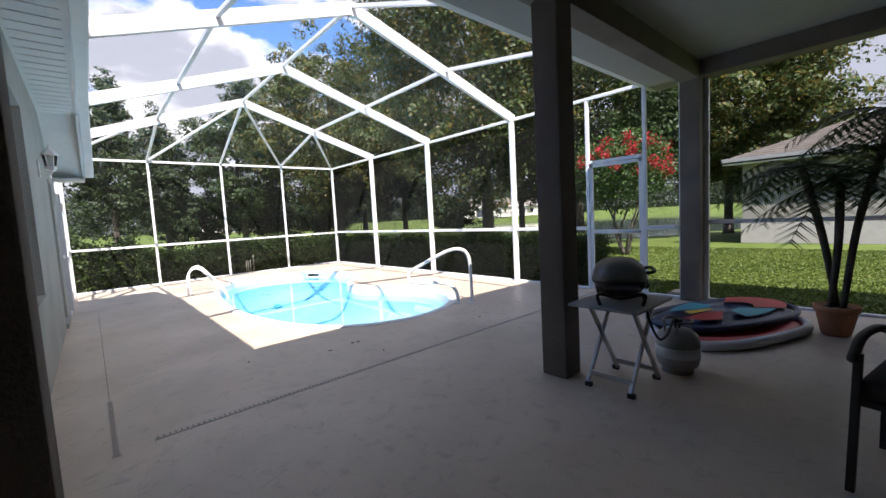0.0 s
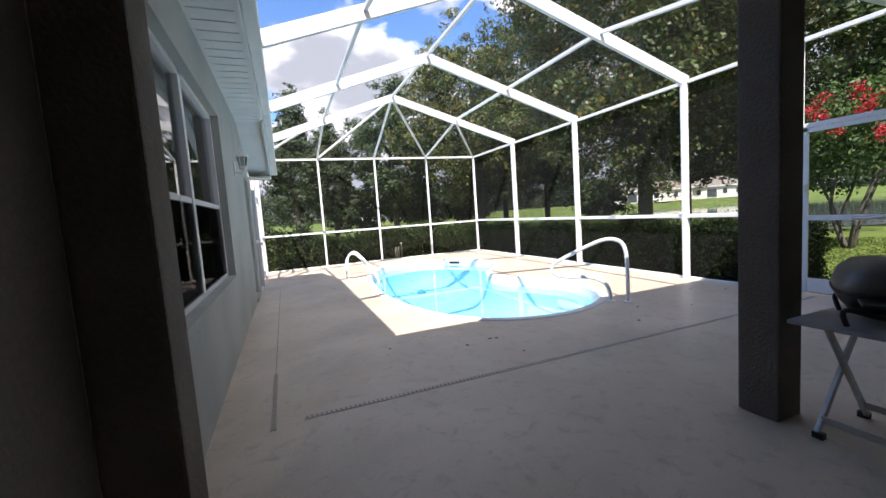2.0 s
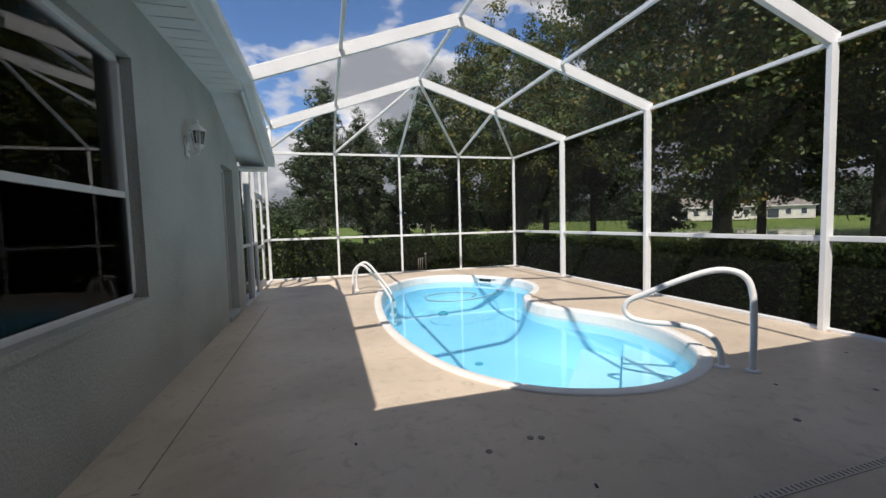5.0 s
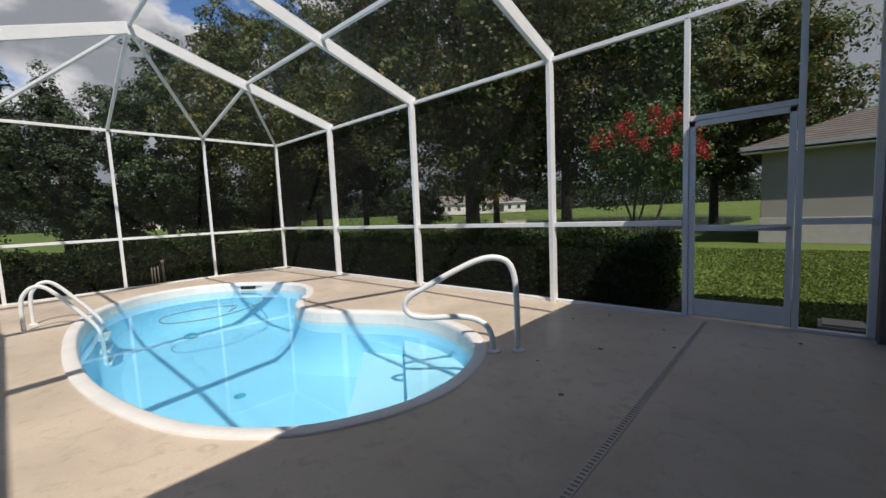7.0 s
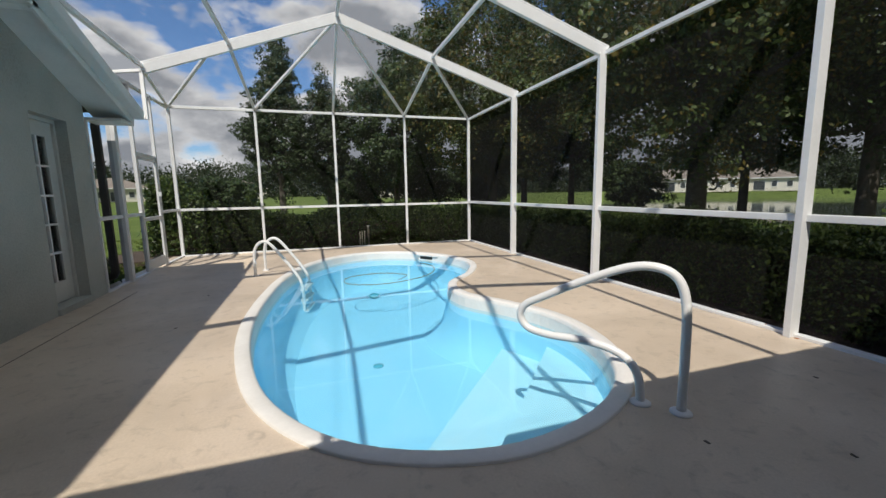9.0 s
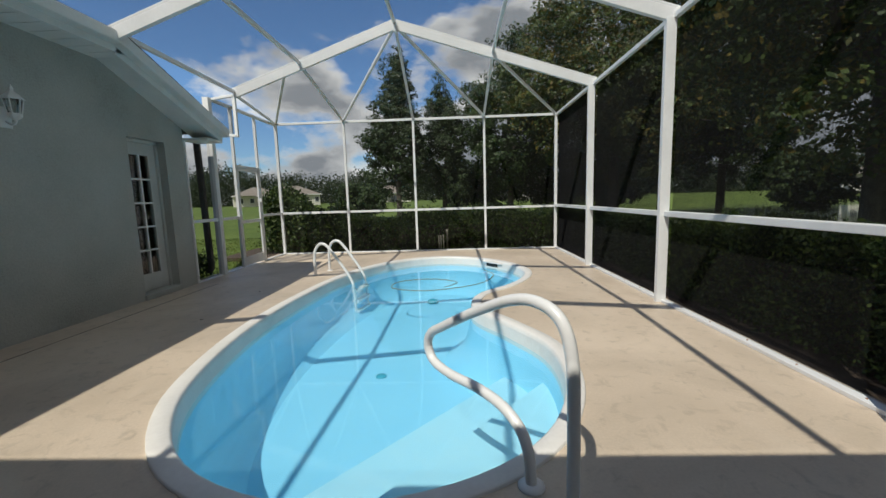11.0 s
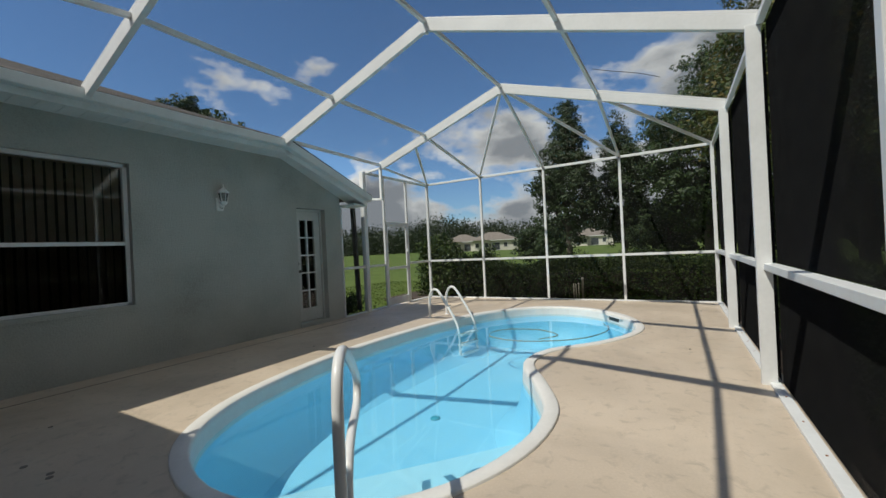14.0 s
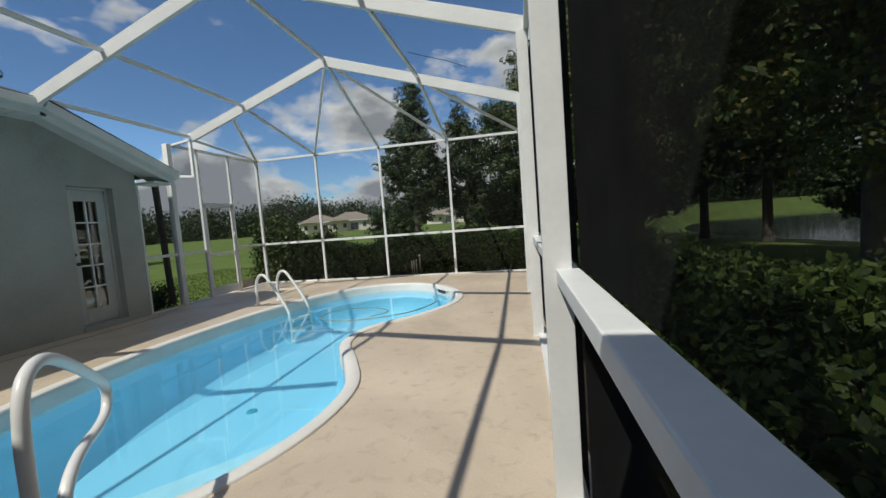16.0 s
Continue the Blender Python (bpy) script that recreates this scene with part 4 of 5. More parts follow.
def ladder():
    th = tagged(new("pool_ladder"), "white tubular pool ladder with two hooped rails", "ladder")
    th.matrix_basis = pose(1.64, 9.50, 0, 0, 0, -12)
    for dy in (0.0, 0.47):
        p = [(0, dy, 0), (0, dy, 0.3), (0.03, dy, 0.44), (0.12, dy, 0.53), (0.24, dy, 0.50), (0.42, dy, 0.28), (0.58, dy, 0.06), (0.68, dy, -0.14), (0.70, dy, -0.4), (0.70, dy, -0.70)]
        part("rail", tube(smooth_path(p, 6), 0.023, 12), PVC, th, "", True)
        part("flange", lathe([(0.05, 0), (0.05, 0.008), (0.03, 0.018)], 16, (0, dy, 0)), PVC, th, "", True)
    for z in (-0.25, -0.42, -0.59):
        part("tread", box(0.65, 0.76, 0.0, 0.47, z - 0.02, z + 0.02, 0.008), PVC, th)


ladder()

# ---- trees, hedges and lawn ----
RNG = np.random.default_rng(5)


def puff(n):
    """Points through a unit ball."""
    u = RNG.normal(size=(n, 3))
    return u / np.linalg.norm(u, axis=1)[:, None] * (RNG.uniform(0, 1, n) ** 0.4)[:, None]


def limb(bm, p0, p1, r0, r1, wob=0.12):
    p0, p1 = Vector(p0), Vector(p1)
    d = (p1 - p0).length
    mid = [p0.lerp(p1, t) + Vector((RNG.normal(), RNG.normal(), RNG.normal())) * wob * d * 0.25 for t in (0.33, 0.66)]
    tube(smooth_path([p0, *mid, p1], 4), r0, 8, bm, r1)


def tree(x, y, top, radius, base, trunk, material, label, clumps=230, per=70, leaf=0.17, cone=0.0, lean=(0, 0), gap=0.0):
    z0 = ground_z(x, y) - 0.05
    th = tagged(new("tree"), label, "tree")
    th.matrix_basis = pose(x, y, z0)
    top -= z0
    base -= z0
    bm = bmesh.new()
    fork = base + (top - base) * 0.25
    tube(smooth_path([(0, 0, 0), (lean[0] * 0.3, lean[1] * 0.3, fork * 0.5), (lean[0], lean[1], fork)], 5), trunk, 12, bm, trunk * 0.7)
    lathe([(trunk * 1.5, -0.02), (trunk * 1.15, 0.18), (trunk, 0.5)], 12, (0, 0, 0), bm)
    cz, hz = (top + base) / 2, (top - base) / 2
    # clump centres: a lobed ellipsoid, fuller near the surface
    u = RNG.normal(size=(clumps, 3))
    u /= np.linalg.norm(u, axis=1)[:, None]
    rad = RNG.uniform(0.2, 1.0, clumps) ** 0.45
    ph = RNG.uniform(0, 6.28, 4)
    lobes = 1 + 0.16 * np.sin(3 * np.arctan2(u[:, 1], u[:, 0]) + ph[0]) + 0.14 * np.sin(5 * u[:, 2] + ph[1] + 2 * u[:, 0])
    c = u * (rad * lobes)[:, None]
    if cone:
        k = 1 - cone * (c[:, 2] * 0.5 + 0.5)
        c[:, 0] *= k
        c[:, 1] *= k
    c = c * np.array([radius * 0.86, radius * 0.86, hz * 0.88]) + np.array([lean[0], lean[1], cz])
    for i in range(7 if radius > 2 else 4):
        q = c[RNG.integers(clumps)]
        limb(bm, (lean[0], lean[1], fork * RNG.uniform(0.75, 1.0)), q, trunk * 0.42, trunk * 0.08, 0.3)
    limb(bm, (lean[0], lean[1], fork * 0.95), (lean[0], lean[1], top * 0.93), trunk * 0.65, trunk * 0.06, 0.1)
    part("trunk", bm, BARK, th, "dark rough bark", True)
    # each clump is a ragged dome of leaves round the end of a spray, with smaller sprays on it
    per = int(per * 2.3)
    size = (radius * 0.125 + 0.16) * RNG.uniform(0.55, 1.35, clumps)
    if cone > 0.5:
        size *= 0.75
    sub = 6
    d0 = RNG.normal(size=(clumps * sub, 3))
    d0[:, 2] += 0.5
    d0 /= np.linalg.norm(d0, axis=1)[:, None]
    sc = np.repeat(c, sub, axis=0) + d0 * np.repeat(size, sub)[:, None] * np.array([0.85, 0.85, 0.6 if cone < 0.5 else 1.2])
    k = max(1, per // sub)
    d1 = RNG.normal(size=(len(sc) * k, 3))
    d1[:, 2] += 0.25
    d1 /= np.linalg.norm(d1, axis=1)[:, None]
    rr = RNG.uniform(0.3, 1.0, len(d1)) ** 0.5 * np.repeat(np.repeat(size, sub), k) * 0.55
    pts = np.repeat(sc, k, axis=0) + d1 * rr[:, None] * np.array([1, 1, 0.7])
    vs, fs = facing_leaves(RNG, pts, d1 * 0.6 + np.repeat(d0, k, axis=0) * 0.7 + np.array([0, 0, 0.25]), leaf * 0.62)
    arrays("crown", vs, fs, material, th)
    return th


OAK = "large broadleaf tree with dense dark green crown"
tree(11.2, 10.1, 11.5, 5.0, 1.5, 0.24, OAKLEAF, OAK + " touched with yellow", 520, 95, 0.13)
tree(10.9, 20.9, 11.3, 4.5, 0.9, 0.27, OAKLEAF, OAK, 460, 90, 0.15)
tree(17.2, 9.9, 11.3, 5.2, 1.0, 0.24, DARKLEAF, OAK, 420, 85, 0.16)
tree(25.2, 6.0, 10.2, 5.6, 1.0, 0.22, OAKLEAF, OAK + " behind the neighbouring roof", 420, 110, 0.19)
tree(6.9, 24.5, 9.2, 3.2, 0.5, 0.2, DARKLEAF, OAK, 300, 80, 0.15)
tree(15.5, 26.0, 10.0, 4.4, 0.9, 0.22, DARKLEAF, OAK, 260, 70, 0.2)
tree(16.2, 22.0, 9.2, 3.9, 1.1, 0.2, DARKLEAF, OAK, 260, 75, 0.18)
tree(20.3, 15.5, 10.5, 4.2, 1.2, 0.2, OAKLEAF, OAK, 230, 70, 0.2)
tree(1.2, 22.9, 8.1, 2.7, 0.4, 0.16, CYPLEAF, "tall feathery grey-green conifer", 300, 60, 0.12, 0.75)
tree(3.4, 25.4, 7.5, 2.5, 0.4, 0.16, CYPLEAF, "tall feathery grey-green conifer", 260, 60, 0.12, 0.75)
tree(-20.5, 17.6, 12.0, 3.6, 5.0, 0.22, CYPLEAF, "pine standing beyond the house roof", 160, 60, 0.22, 0.35)

for bx, by, bt, br in ((5.2, 29.0, 3.6, 2.6), (9.4, 28.5, 3.8, 2.8), (13.6, 29.5, 3.4, 2.4), (-2.4, 31.0, 2.4, 2.0), (17.5, 19.0, 2.6, 1.6)):
    tree(bx, by, bt, br, 0.15, 0.08, DARKLEAF, "low dark bush under the trees", 130, 70, 0.16)


def myrtle(x, y):
    th = tagged(new("crape_myrtle"), "small multi-stemmed crape myrtle with red flower clusters", "tree")
    z0 = ground_z(x, y) - 0.03
    th.matrix_basis = pose(x, y, z0) @ Matrix.Scale(1.2, 4)
    tips = []
    for i in range(5):
        a = i * 1.26 + 0.3
        tip = Vector((math.cos(a) * 0.75, math.sin(a) * 0.75, 1.9 + 0.3 * (i % 3)))
        bm = bmesh.new()
        limb(bm, (math.cos(a) * 0.06, math.sin(a) * 0.06, 0), tip, 0.035, 0.012, 0.15)
        part("stem", bm, BARK, th, "pale thin stem", True)
        tips.append(tip)
    c = puff(150) * np.array([1.05, 1.05, 0.85]) + np.array([0, 0, 2.15])
    pts = np.repeat(c, 55, axis=0) + RNG.normal(size=(150 * 55, 3)) * 0.16
    vs, fs = leaves(RNG, pts, 0.055)
    arrays("crown", vs, fs, MYRTLE, th)
    fl = []
    for i in range(36):
        a, e = RNG.uniform(0, 6.28), RNG.uniform(-0.3, 1.1)
        p = np.array([math.cos(a) * 1.05 * math.cos(e), math.sin(a) * 1.05 * math.cos(e), 2.1 + 0.75 * math.sin(e)])
        fl.append(p + RNG.normal(size=(90, 3)) * np.array([0.05, 0.05, 0.07]))
    vs, fs = leaves(RNG, np.concatenate(fl), 0.035)
    arrays("blossom", vs, fs, FLOWER, th, "stuff")


myrtle(12.0, 5.5)


def hedge(name, x0, x1, y0, y1, h, label, dens=3400, leaf=0.05, ragged=0.06, lump=0.1):
    th = tagged(new(name), label, "hedge")
    cx, cy = (x0 + x1) / 2, (y0 + y1) / 2
    th.matrix_basis = pose(cx, cy, -0.08)
    w, d = (x1 - x0) / 2, (y1 - y0) / 2
    area = 4 * (w * d + (w + d) * h)
    n = int(dens * area)
    face = RNG.choice(3, n, p=np.array([d * h, w * h, w * d]) / (d * h + w * h + w * d))
    p = RNG.uniform(-1, 1, (n, 3))
    sg = np.sign(RNG.uniform(-1, 1, n))
    dep = 1 - np.abs(RNG.normal(size=n)) * 0.12 / np.array([w, d, h / 2])[face]
    for k in range(3):
        p[face == k, k] = (sg * dep)[face == k]
    p[(face == 2), 2] = np.abs(p[(face == 2), 2])
    q = p * np.array([w, d, h / 2]) + np.array([0, 0, h / 2])
    wob = np.array([noise.noise(Vector((a * 2.3 + cx, b * 2.3 + cy, c * 2.3))) for a, b, c in q])
    q = q + np.stack([np.sign(q[:, 0]) * wob * 0.1 * (np.abs(p[:, 0]) > 0.8), np.sign(q[:, 1]) * wob * 0.1 * (np.abs(p[:, 1]) > 0.8), wob * 0.16 * (q[:, 2] > 0.8 * h)], 1) + RNG.normal(size=q.shape) * ragged * 0.4
    q[:, 2] *= 1 + lump * np.array([noise.noise(Vector((a * 0.8 + cx, b * 0.8 + cy, 5.0))) for a, b, c in q]) * 2
    q = q[q[:, 2] > 0.04]
    vs, fs = leaves(RNG, q, leaf)
    arrays("foliage", vs, fs, HEDGELEAF, th)
    # solid dark core: blocks the view through the leaves, stands for their inner shade
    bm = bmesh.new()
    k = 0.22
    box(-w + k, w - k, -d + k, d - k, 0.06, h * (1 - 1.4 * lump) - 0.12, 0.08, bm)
    part("dark_core", bm, MULCH, th, "dark box added inside to stand for the hedge's inner shade")
    for i in range(int(max(w, d) * 2 / 0.7)):
        t = -1 + 2 * (i + 0.5) / int(max(w, d) * 2 / 0.7)
        a = (0, t * d) if d > w else (t * w, 0)
        bm = bmesh.new()
        limb(bm, (*a, 0), (a[0] + 0.1, a[1] + 0.05, 0.5), 0.025, 0.012)
        part("stem", bm, BARK, th, "", True)


hedge("hedge", 6.72, 7.62, 3.85, 8.3, 0.90, "clipped dark green hedge along the screen", 5200, 0.032, 0.09, 0.12)
hedge("hedge", 6.75, 7.65, 8.35, 13.6, 0.86, "clipped dark green hedge along the screen", 3000, 0.038, 0.09, 0.12)
hedge("hedge", 1.2, 6.6, 12.85, 13.8, 0.93, "clipped dark green hedge behind the pool", 2600, 0.038, 0.1, 0.16)
hedge("shrub", -0.9, 1.05, 13.0, 14.2, 1.25, "loose dark green shrub beyond the cage corner", 1700, 0.055, 0.2, 0.25)
hedge("shrub", -0.75, -0.32, 9.2, 9.9, 0.38, "low dark shrub by the house corner", 1800, 0.04, 0.1)

# far woods: many small leaf clumps on a low ridge line
cen = []
for i in range(1300):
    b = radians(RNG.uniform(-85, 95))
    d = RNG.uniform(165, 225)
    h = 12.5 + 5.0 * noise.noise(Vector((b * 9, 1.7, 0))) + RNG.uniform(-1.5, 1.5)
    cen += [(3 + d * math.sin(b) + RNG.normal() * 1.5, 6 + d * math.cos(b) + RNG.normal() * 1.5, z) for z in np.arange(0.5, h, 1.6)]
cen = np.array(cen)
pts = np.repeat(cen, 26, axis=0) + RNG.normal(size=(len(cen) * 26, 3)) * np.array([2.2, 2.2, 1.0])
vs, fs = leaves(RNG, pts, 0.6)
woods = arrays("distant_woods", vs, fs, WOODS, None, "stuff")
tagged(woods, "dark line of distant woods along the horizon", "woods")

n = 80000
gx = np.concatenate([RNG.uniform(6.5, 14.5, n), RNG.uniform(-6, -0.3, 9000)])
gy = np.concatenate([RNG.uniform(-2.5, 3.7, n // 2), RNG.uniform(-1, 9, n - n // 2), RNG.uniform(9.6, 18, 9000)])
keep = ~((gx > 6.45) & (gx < 8.0) & (gy > 3.7))
gx, gy = gx[keep], gy[keep]
gz = np.array([ground_z(a, b) for a, b in zip(gx, gy)])
gz = np.where((gx > 6.44) & (gx < 8.4) & (gy < 3.7), -0.085, gz)
vs, fs = leaves(RNG, np.stack([gx, gy, gz + 0.01], 1), 0.026, 2.4)
tagged(arrays("grass_blades", vs, fs, BLADE, None, "stuff"), "short grass blades of the lawn", "grass")


# ---- buildings ----
def hip(w, d, z0, z1, over=0.5):
    """A hip roof with its ridge along the longer side."""
    w, d = w / 2 + over, d / 2 + over
    r = max(w - d, 0.2)
    bm = bmesh.new()
    lo = [bm.verts.new((x, y, z0)) for x, y in ((-w, -d), (w, -d), (w, d), (-w, d))]
    a, b = bm.verts.new((-r, 0, z1)), bm.verts.new((r, 0, z1))
    for f in ((lo[0], lo[1], b, a), (lo[1], lo[2], b), (lo[2], lo[3], a, b), (lo[3], lo[0], a), (lo[3], lo[2], lo[1], lo[0])):
        bm.faces.new(f)
    return bm


def far_house(x, y, turn, w, label, porch=True):
    th = tagged(new("house"), label, "house", "houses across the pond")
    th.matrix_basis = pose(x, y, ground_z(x, y) - 0.05, 0, 0, turn)
    part("wall", box(-w / 2, w / 2, -5, 5, 0, 2.9, 0.02), FARWALL, th)
    part("roof", hip(w, 10, 2.9, 5.3), FARROOF, th, "grey-brown hip roof")
    part("wing", box(-w / 2 + 1, -w / 2 + 5, -6.6, -5, 0, 2.9, 0.02), FARWALL, th)
    wing = part("wing_roof", hip(4, 4, 2.9, 4.2, 0.4), FARROOF, th)
    wing.matrix_local = pose(-w / 2 + 3, -5.6, 0.02)
    part("fascia", box(-w / 2 - 0.5, w / 2 + 0.5, -5.56, -5.5, 2.75, 2.95), WHITE, th, "white fascia")
    for k in range(int(w / 2.6)):
        px = -w / 2 + 1.8 + k * 2.6
        dy = -6.6 if 1 < k * 2.6 + 1.8 < 5 else -5.0
        big = porch and k % 4 == 2
        wd = part("window", box(px - (1.1 if big else 0.55), px + (1.1 if big else 0.55), dy - 0.06, dy - 0.02, 0.15 if big else 0.9, 2.25), WHITE, th, "white framed window")
        part("pane", box(px - (1.0 if big else 0.45), px + (1.0 if big else 0.45), dy - 0.08, dy - 0.061, 0.25 if big else 1.0, 2.15), FARGLASS, wd)


HL = "single-storey cream house with grey roof across the water"
for b, d, w, turn in ((47.2, 88, 15, -42), (50.6, 92, 13, -52), (56.0, 96, 14, -58), (12.6, 78, 12, -10), (-21.6, 92, 13, 25), (-26.0, 98, 12, 30), (-8.5, 105, 12, 8)):
    far_house(2.5 + 1.25 * d * math.sin(radians(b)), 3 + 1.25 * d * math.cos(radians(b)), turn, w, HL)


def neighbour():
    th = tagged(new("neighbour_house"), "tan stucco neighbouring house with brown shingled hip roof", "house")
    th.matrix_basis = pose(21.4, -3.9, -0.1)
    part("wall", box(-5, 5, -7.5, 7.5, 0, 2.72, 0.02), NBWALL, th)
    part("lower_wall", box(-5.03, -4.9, -7.53, 7.53, 0, 0.72, 0.01), mat("pale_stucco_band", (0.37, 0.355, 0.33), (0.42, 0.40, 0.37), rough=0.95, fine=50, bump=0.4), th, "paler stucco band")
    roof = part("roof", bmesh.new(), SHINGLE, th)
    bm = hip(15, 10, 0, 2.1, 0.45)
    bmesh.ops.rotate(bm, verts=bm.verts, matrix=Matrix.Rotation(radians(90), 3, "Z"))
    bmesh.ops.translate(bm, verts=bm.verts, vec=(0, 0, 2.72))
    bm.to_mesh(roof.data)
    bm.free()
    part("fascia", box(-5.48, -5.45, -7.95, 7.95, 2.63, 2.75, 0.004), TANKM, th, "pale fascia")
    part("fascia", box(-5.45, 5.45, 7.95, 7.98, 2.63, 2.75, 0.004), TANKM, th, "pale fascia")
    part("soffit", box(-5.45, -5.0, -7.95, 7.95, 2.56, 2.58), TRIM, th)
    # shingle courses on the facing slopes
    for k in range(26):
        t = (k + 0.5) / 26
        x = -5.45 + 5.45 * t
        z = 2.72 + 2.1 * t
        L = 7.95 - 5.45 * t
        part("shingle_course", bar((x, -L, z + 0.006), (x, L, z + 0.006), 0.012, 0.016, 0.0), SHINGLE, roof)


neighbour()
# small box and stubs in the beds
ib = tagged(new("valve_box"), "square pale irrigation lid in the bed beside the screen", "valve box")
part("body", box(6.65, 6.98, 2.15, 2.5, -0.1, -0.02, 0.01), TABLETOP, ib)
part("lid", box(6.68, 6.95, 2.18, 2.47, -0.02, 0.0, 0.006), DRAIN, ib)
for k, (dx, h) in enumerate(((0, 0.5), (-0.09, 0.38), (-0.15, 0.36), (-0.2, 0.36))):
    pp = tagged(new("pipe_stub"), "thin pale pipe standing in the bed behind the pool", "pipe", "pipe stubs")
    part("pipe", lathe([(0.022 if k == 0 else 0.012, 0), (0.022 if k == 0 else 0.012, h), (0.03 if k == 0 else 0.012, h + 0.005), (0.03 if k == 0 else 0.012, h + 0.05)], 10, (3.78 + dx, 12.62, -0.08)), HOSE, pp, "", True)

# ---- covered patio things ----
def folding_table():
    th = tagged(new("folding_table"), "small aluminium folding table with crossed legs and grey top", "table")
    th.matrix_basis = pose(3.135, 1.58, 0)
    part("tabletop", box(-0.30, 0.30, -0.25, 0.25, 0.60, 0.622, 0.008), TABLETOP, th)
    for y in (-0.155, 0.155):
        part("leg", bar((-0.215, y, 0.02), (0.20, y, 0.60), 0.022, 0.03), STEEL, th, "aluminium leg")
        part("leg", bar((0.215, y - 0.024, 0.02), (-0.20, y - 0.024, 0.60), 0.022, 0.03), STEEL, th, "aluminium leg")
        for x in (-0.215, 0.215):
            part("foot", box(x - 0.017, x + 0.017, y - 0.035, y + 0.016, 0, 0.035, 0.005), BLACK, th, "black rubber foot")
    for x, z in ((-0.175, 0.09), (0.175, 0.09)):
        part("stretcher", bar((x, -0.165, z), (x, 0.155, z), 0.012, 0.04), STEEL, th)


folding_table()


def grill():
    th = tagged(new("gas_grill"), "portable gas grill with grey lid on the folding table", "grill")
    th.matrix_basis = pose(3.12, 1.58, 0.622, 0, 0, 28) @ Matrix.Scale(0.84, 4)
    def shell(rows, bm=None):
        own = bmesh.new()
        rings = [[own.verts.new((a * math.copysign(abs(math.cos(t)) ** 0.6, math.cos(t)), b * math.copysign(abs(math.sin(t)) ** 0.6, math.sin(t)), z)) for t in (2 * math.pi * j / 28 for j in range(28))] for a, b, z in rows]
        for p, q in zip(rings, rings[1:]):
            for j in range(28):
                own.faces.new((p[j], p[(j + 1) % 28], q[(j + 1) % 28], q[j]))
        own.faces.new(rings[0])
        own.faces.new(rings[-1])
        return own
    part("bowl", shell([(0.12, 0.09, 0.06), (0.2, 0.15, 0.08), (0.27, 0.2, 0.15), (0.285, 0.21, 0.19)]), BLACK, th, "black cast bowl", True)
    part("lid", shell([(0.288, 0.213, 0.195), (0.285, 0.21, 0.24), (0.26, 0.185, 0.31), (0.2, 0.13, 0.355), (0.1, 0.06, 0.372)]), LIDGREY, th, "grey domed lid", True)
    part("lid_rim", shell([(0.292, 0.217, 0.185), (0.296, 0.221, 0.195), (0.292, 0.217, 0.205)]), BLACK, th, "", True)
    part("handle", tube(smooth_path([(-0.13, -0.2, 0.26), (-0.12, -0.26, 0.27), (0.12, -0.26, 0.27), (0.13, -0.2, 0.26)], 5), 0.014, 8), BLACK, th, "", True)
    for s in (-1, 1):
        part("side_table", box(min(s * 0.28, s * 0.46), max(s * 0.28, s * 0.46), -0.13, 0.13, 0.165, 0.185, 0.008), BLACK, th, "black folding side shelf")
        part("cradle", tube(smooth_path([(s * 0.2, -0.16, 0.0), (s * 0.24, -0.17, 0.1), (s * 0.2, 0, 0.06), (s * 0.24, 0.17, 0.1), (s * 0.2, 0.16, 0.0)], 6), 0.014, 8), BLACK, th, "", True)
    part("control_knob", lathe([(0.03, 0), (0.028, 0.02), (0.015, 0.035)], 14, (0, 0, 0)), BLACK, th).matrix_local = pose(0.0, -0.2, 0.13, 90, 0, 0)


grill()
tank = tagged(new("propane_tank"), "grey steel propane cylinder with a label standing on the floor", "gas tank")
tank.matrix_basis = pose(3.62, 1.36, 0)
part("label", lathe([(0.1535, 0.13), (0.1535, 0.21)], 28), VINYL, tank, "worn pale label band", True)
part("body", lathe([(0.10, 0.03), (0.14, 0.06), (0.152, 0.11), (0.152, 0.24), (0.14, 0.29), (0.1, 0.33), (0.03, 0.345)], 28), TANKM, tank, "", True)
part("foot_ring", lathe([(0.105, 0), (0.11, 0.0), (0.11, 0.05), (0.105, 0.05)], 24), TANKM, tank, "", True)
for a0 in (0.3, 3.45):
    part("collar", tube(smooth_path([(0.1 * math.cos(a0 + k * 0.3), 0.1 * math.sin(a0 + k * 0.3), 0.40) for k in range(8)], 3), 0.012, 8), TANKM, tank, "", True)
    for k in (0, 7):
        a = a0 + k * 0.3
        part("collar_post", bar((0.1 * math.cos(a), 0.1 * math.sin(a), 0.31), (0.1 * math.cos(a), 0.1 * math.sin(a), 0.41), 0.03, 0.008), TANKM, tank)
part("valve", lathe([(0.022, 0.34), (0.022, 0.38), (0.035, 0.385), (0.035, 0.41)], 12), BLACK, tank, "dark valve knob", True)
ghose = tagged(new("gas_hose"), "black rubber gas hose hanging from the grill", "hose")
part("hose", tube(smooth_path([(3.12, 1.42, 0.70), (3.10, 1.36, 0.5), (3.2, 1.34, 0.36), (3.36, 1.34, 0.36), (3.52, 1.35, 0.44), (3.61, 1.36, 0.40)], 8), 0.009, 8), BLACK, ghose, "", True)


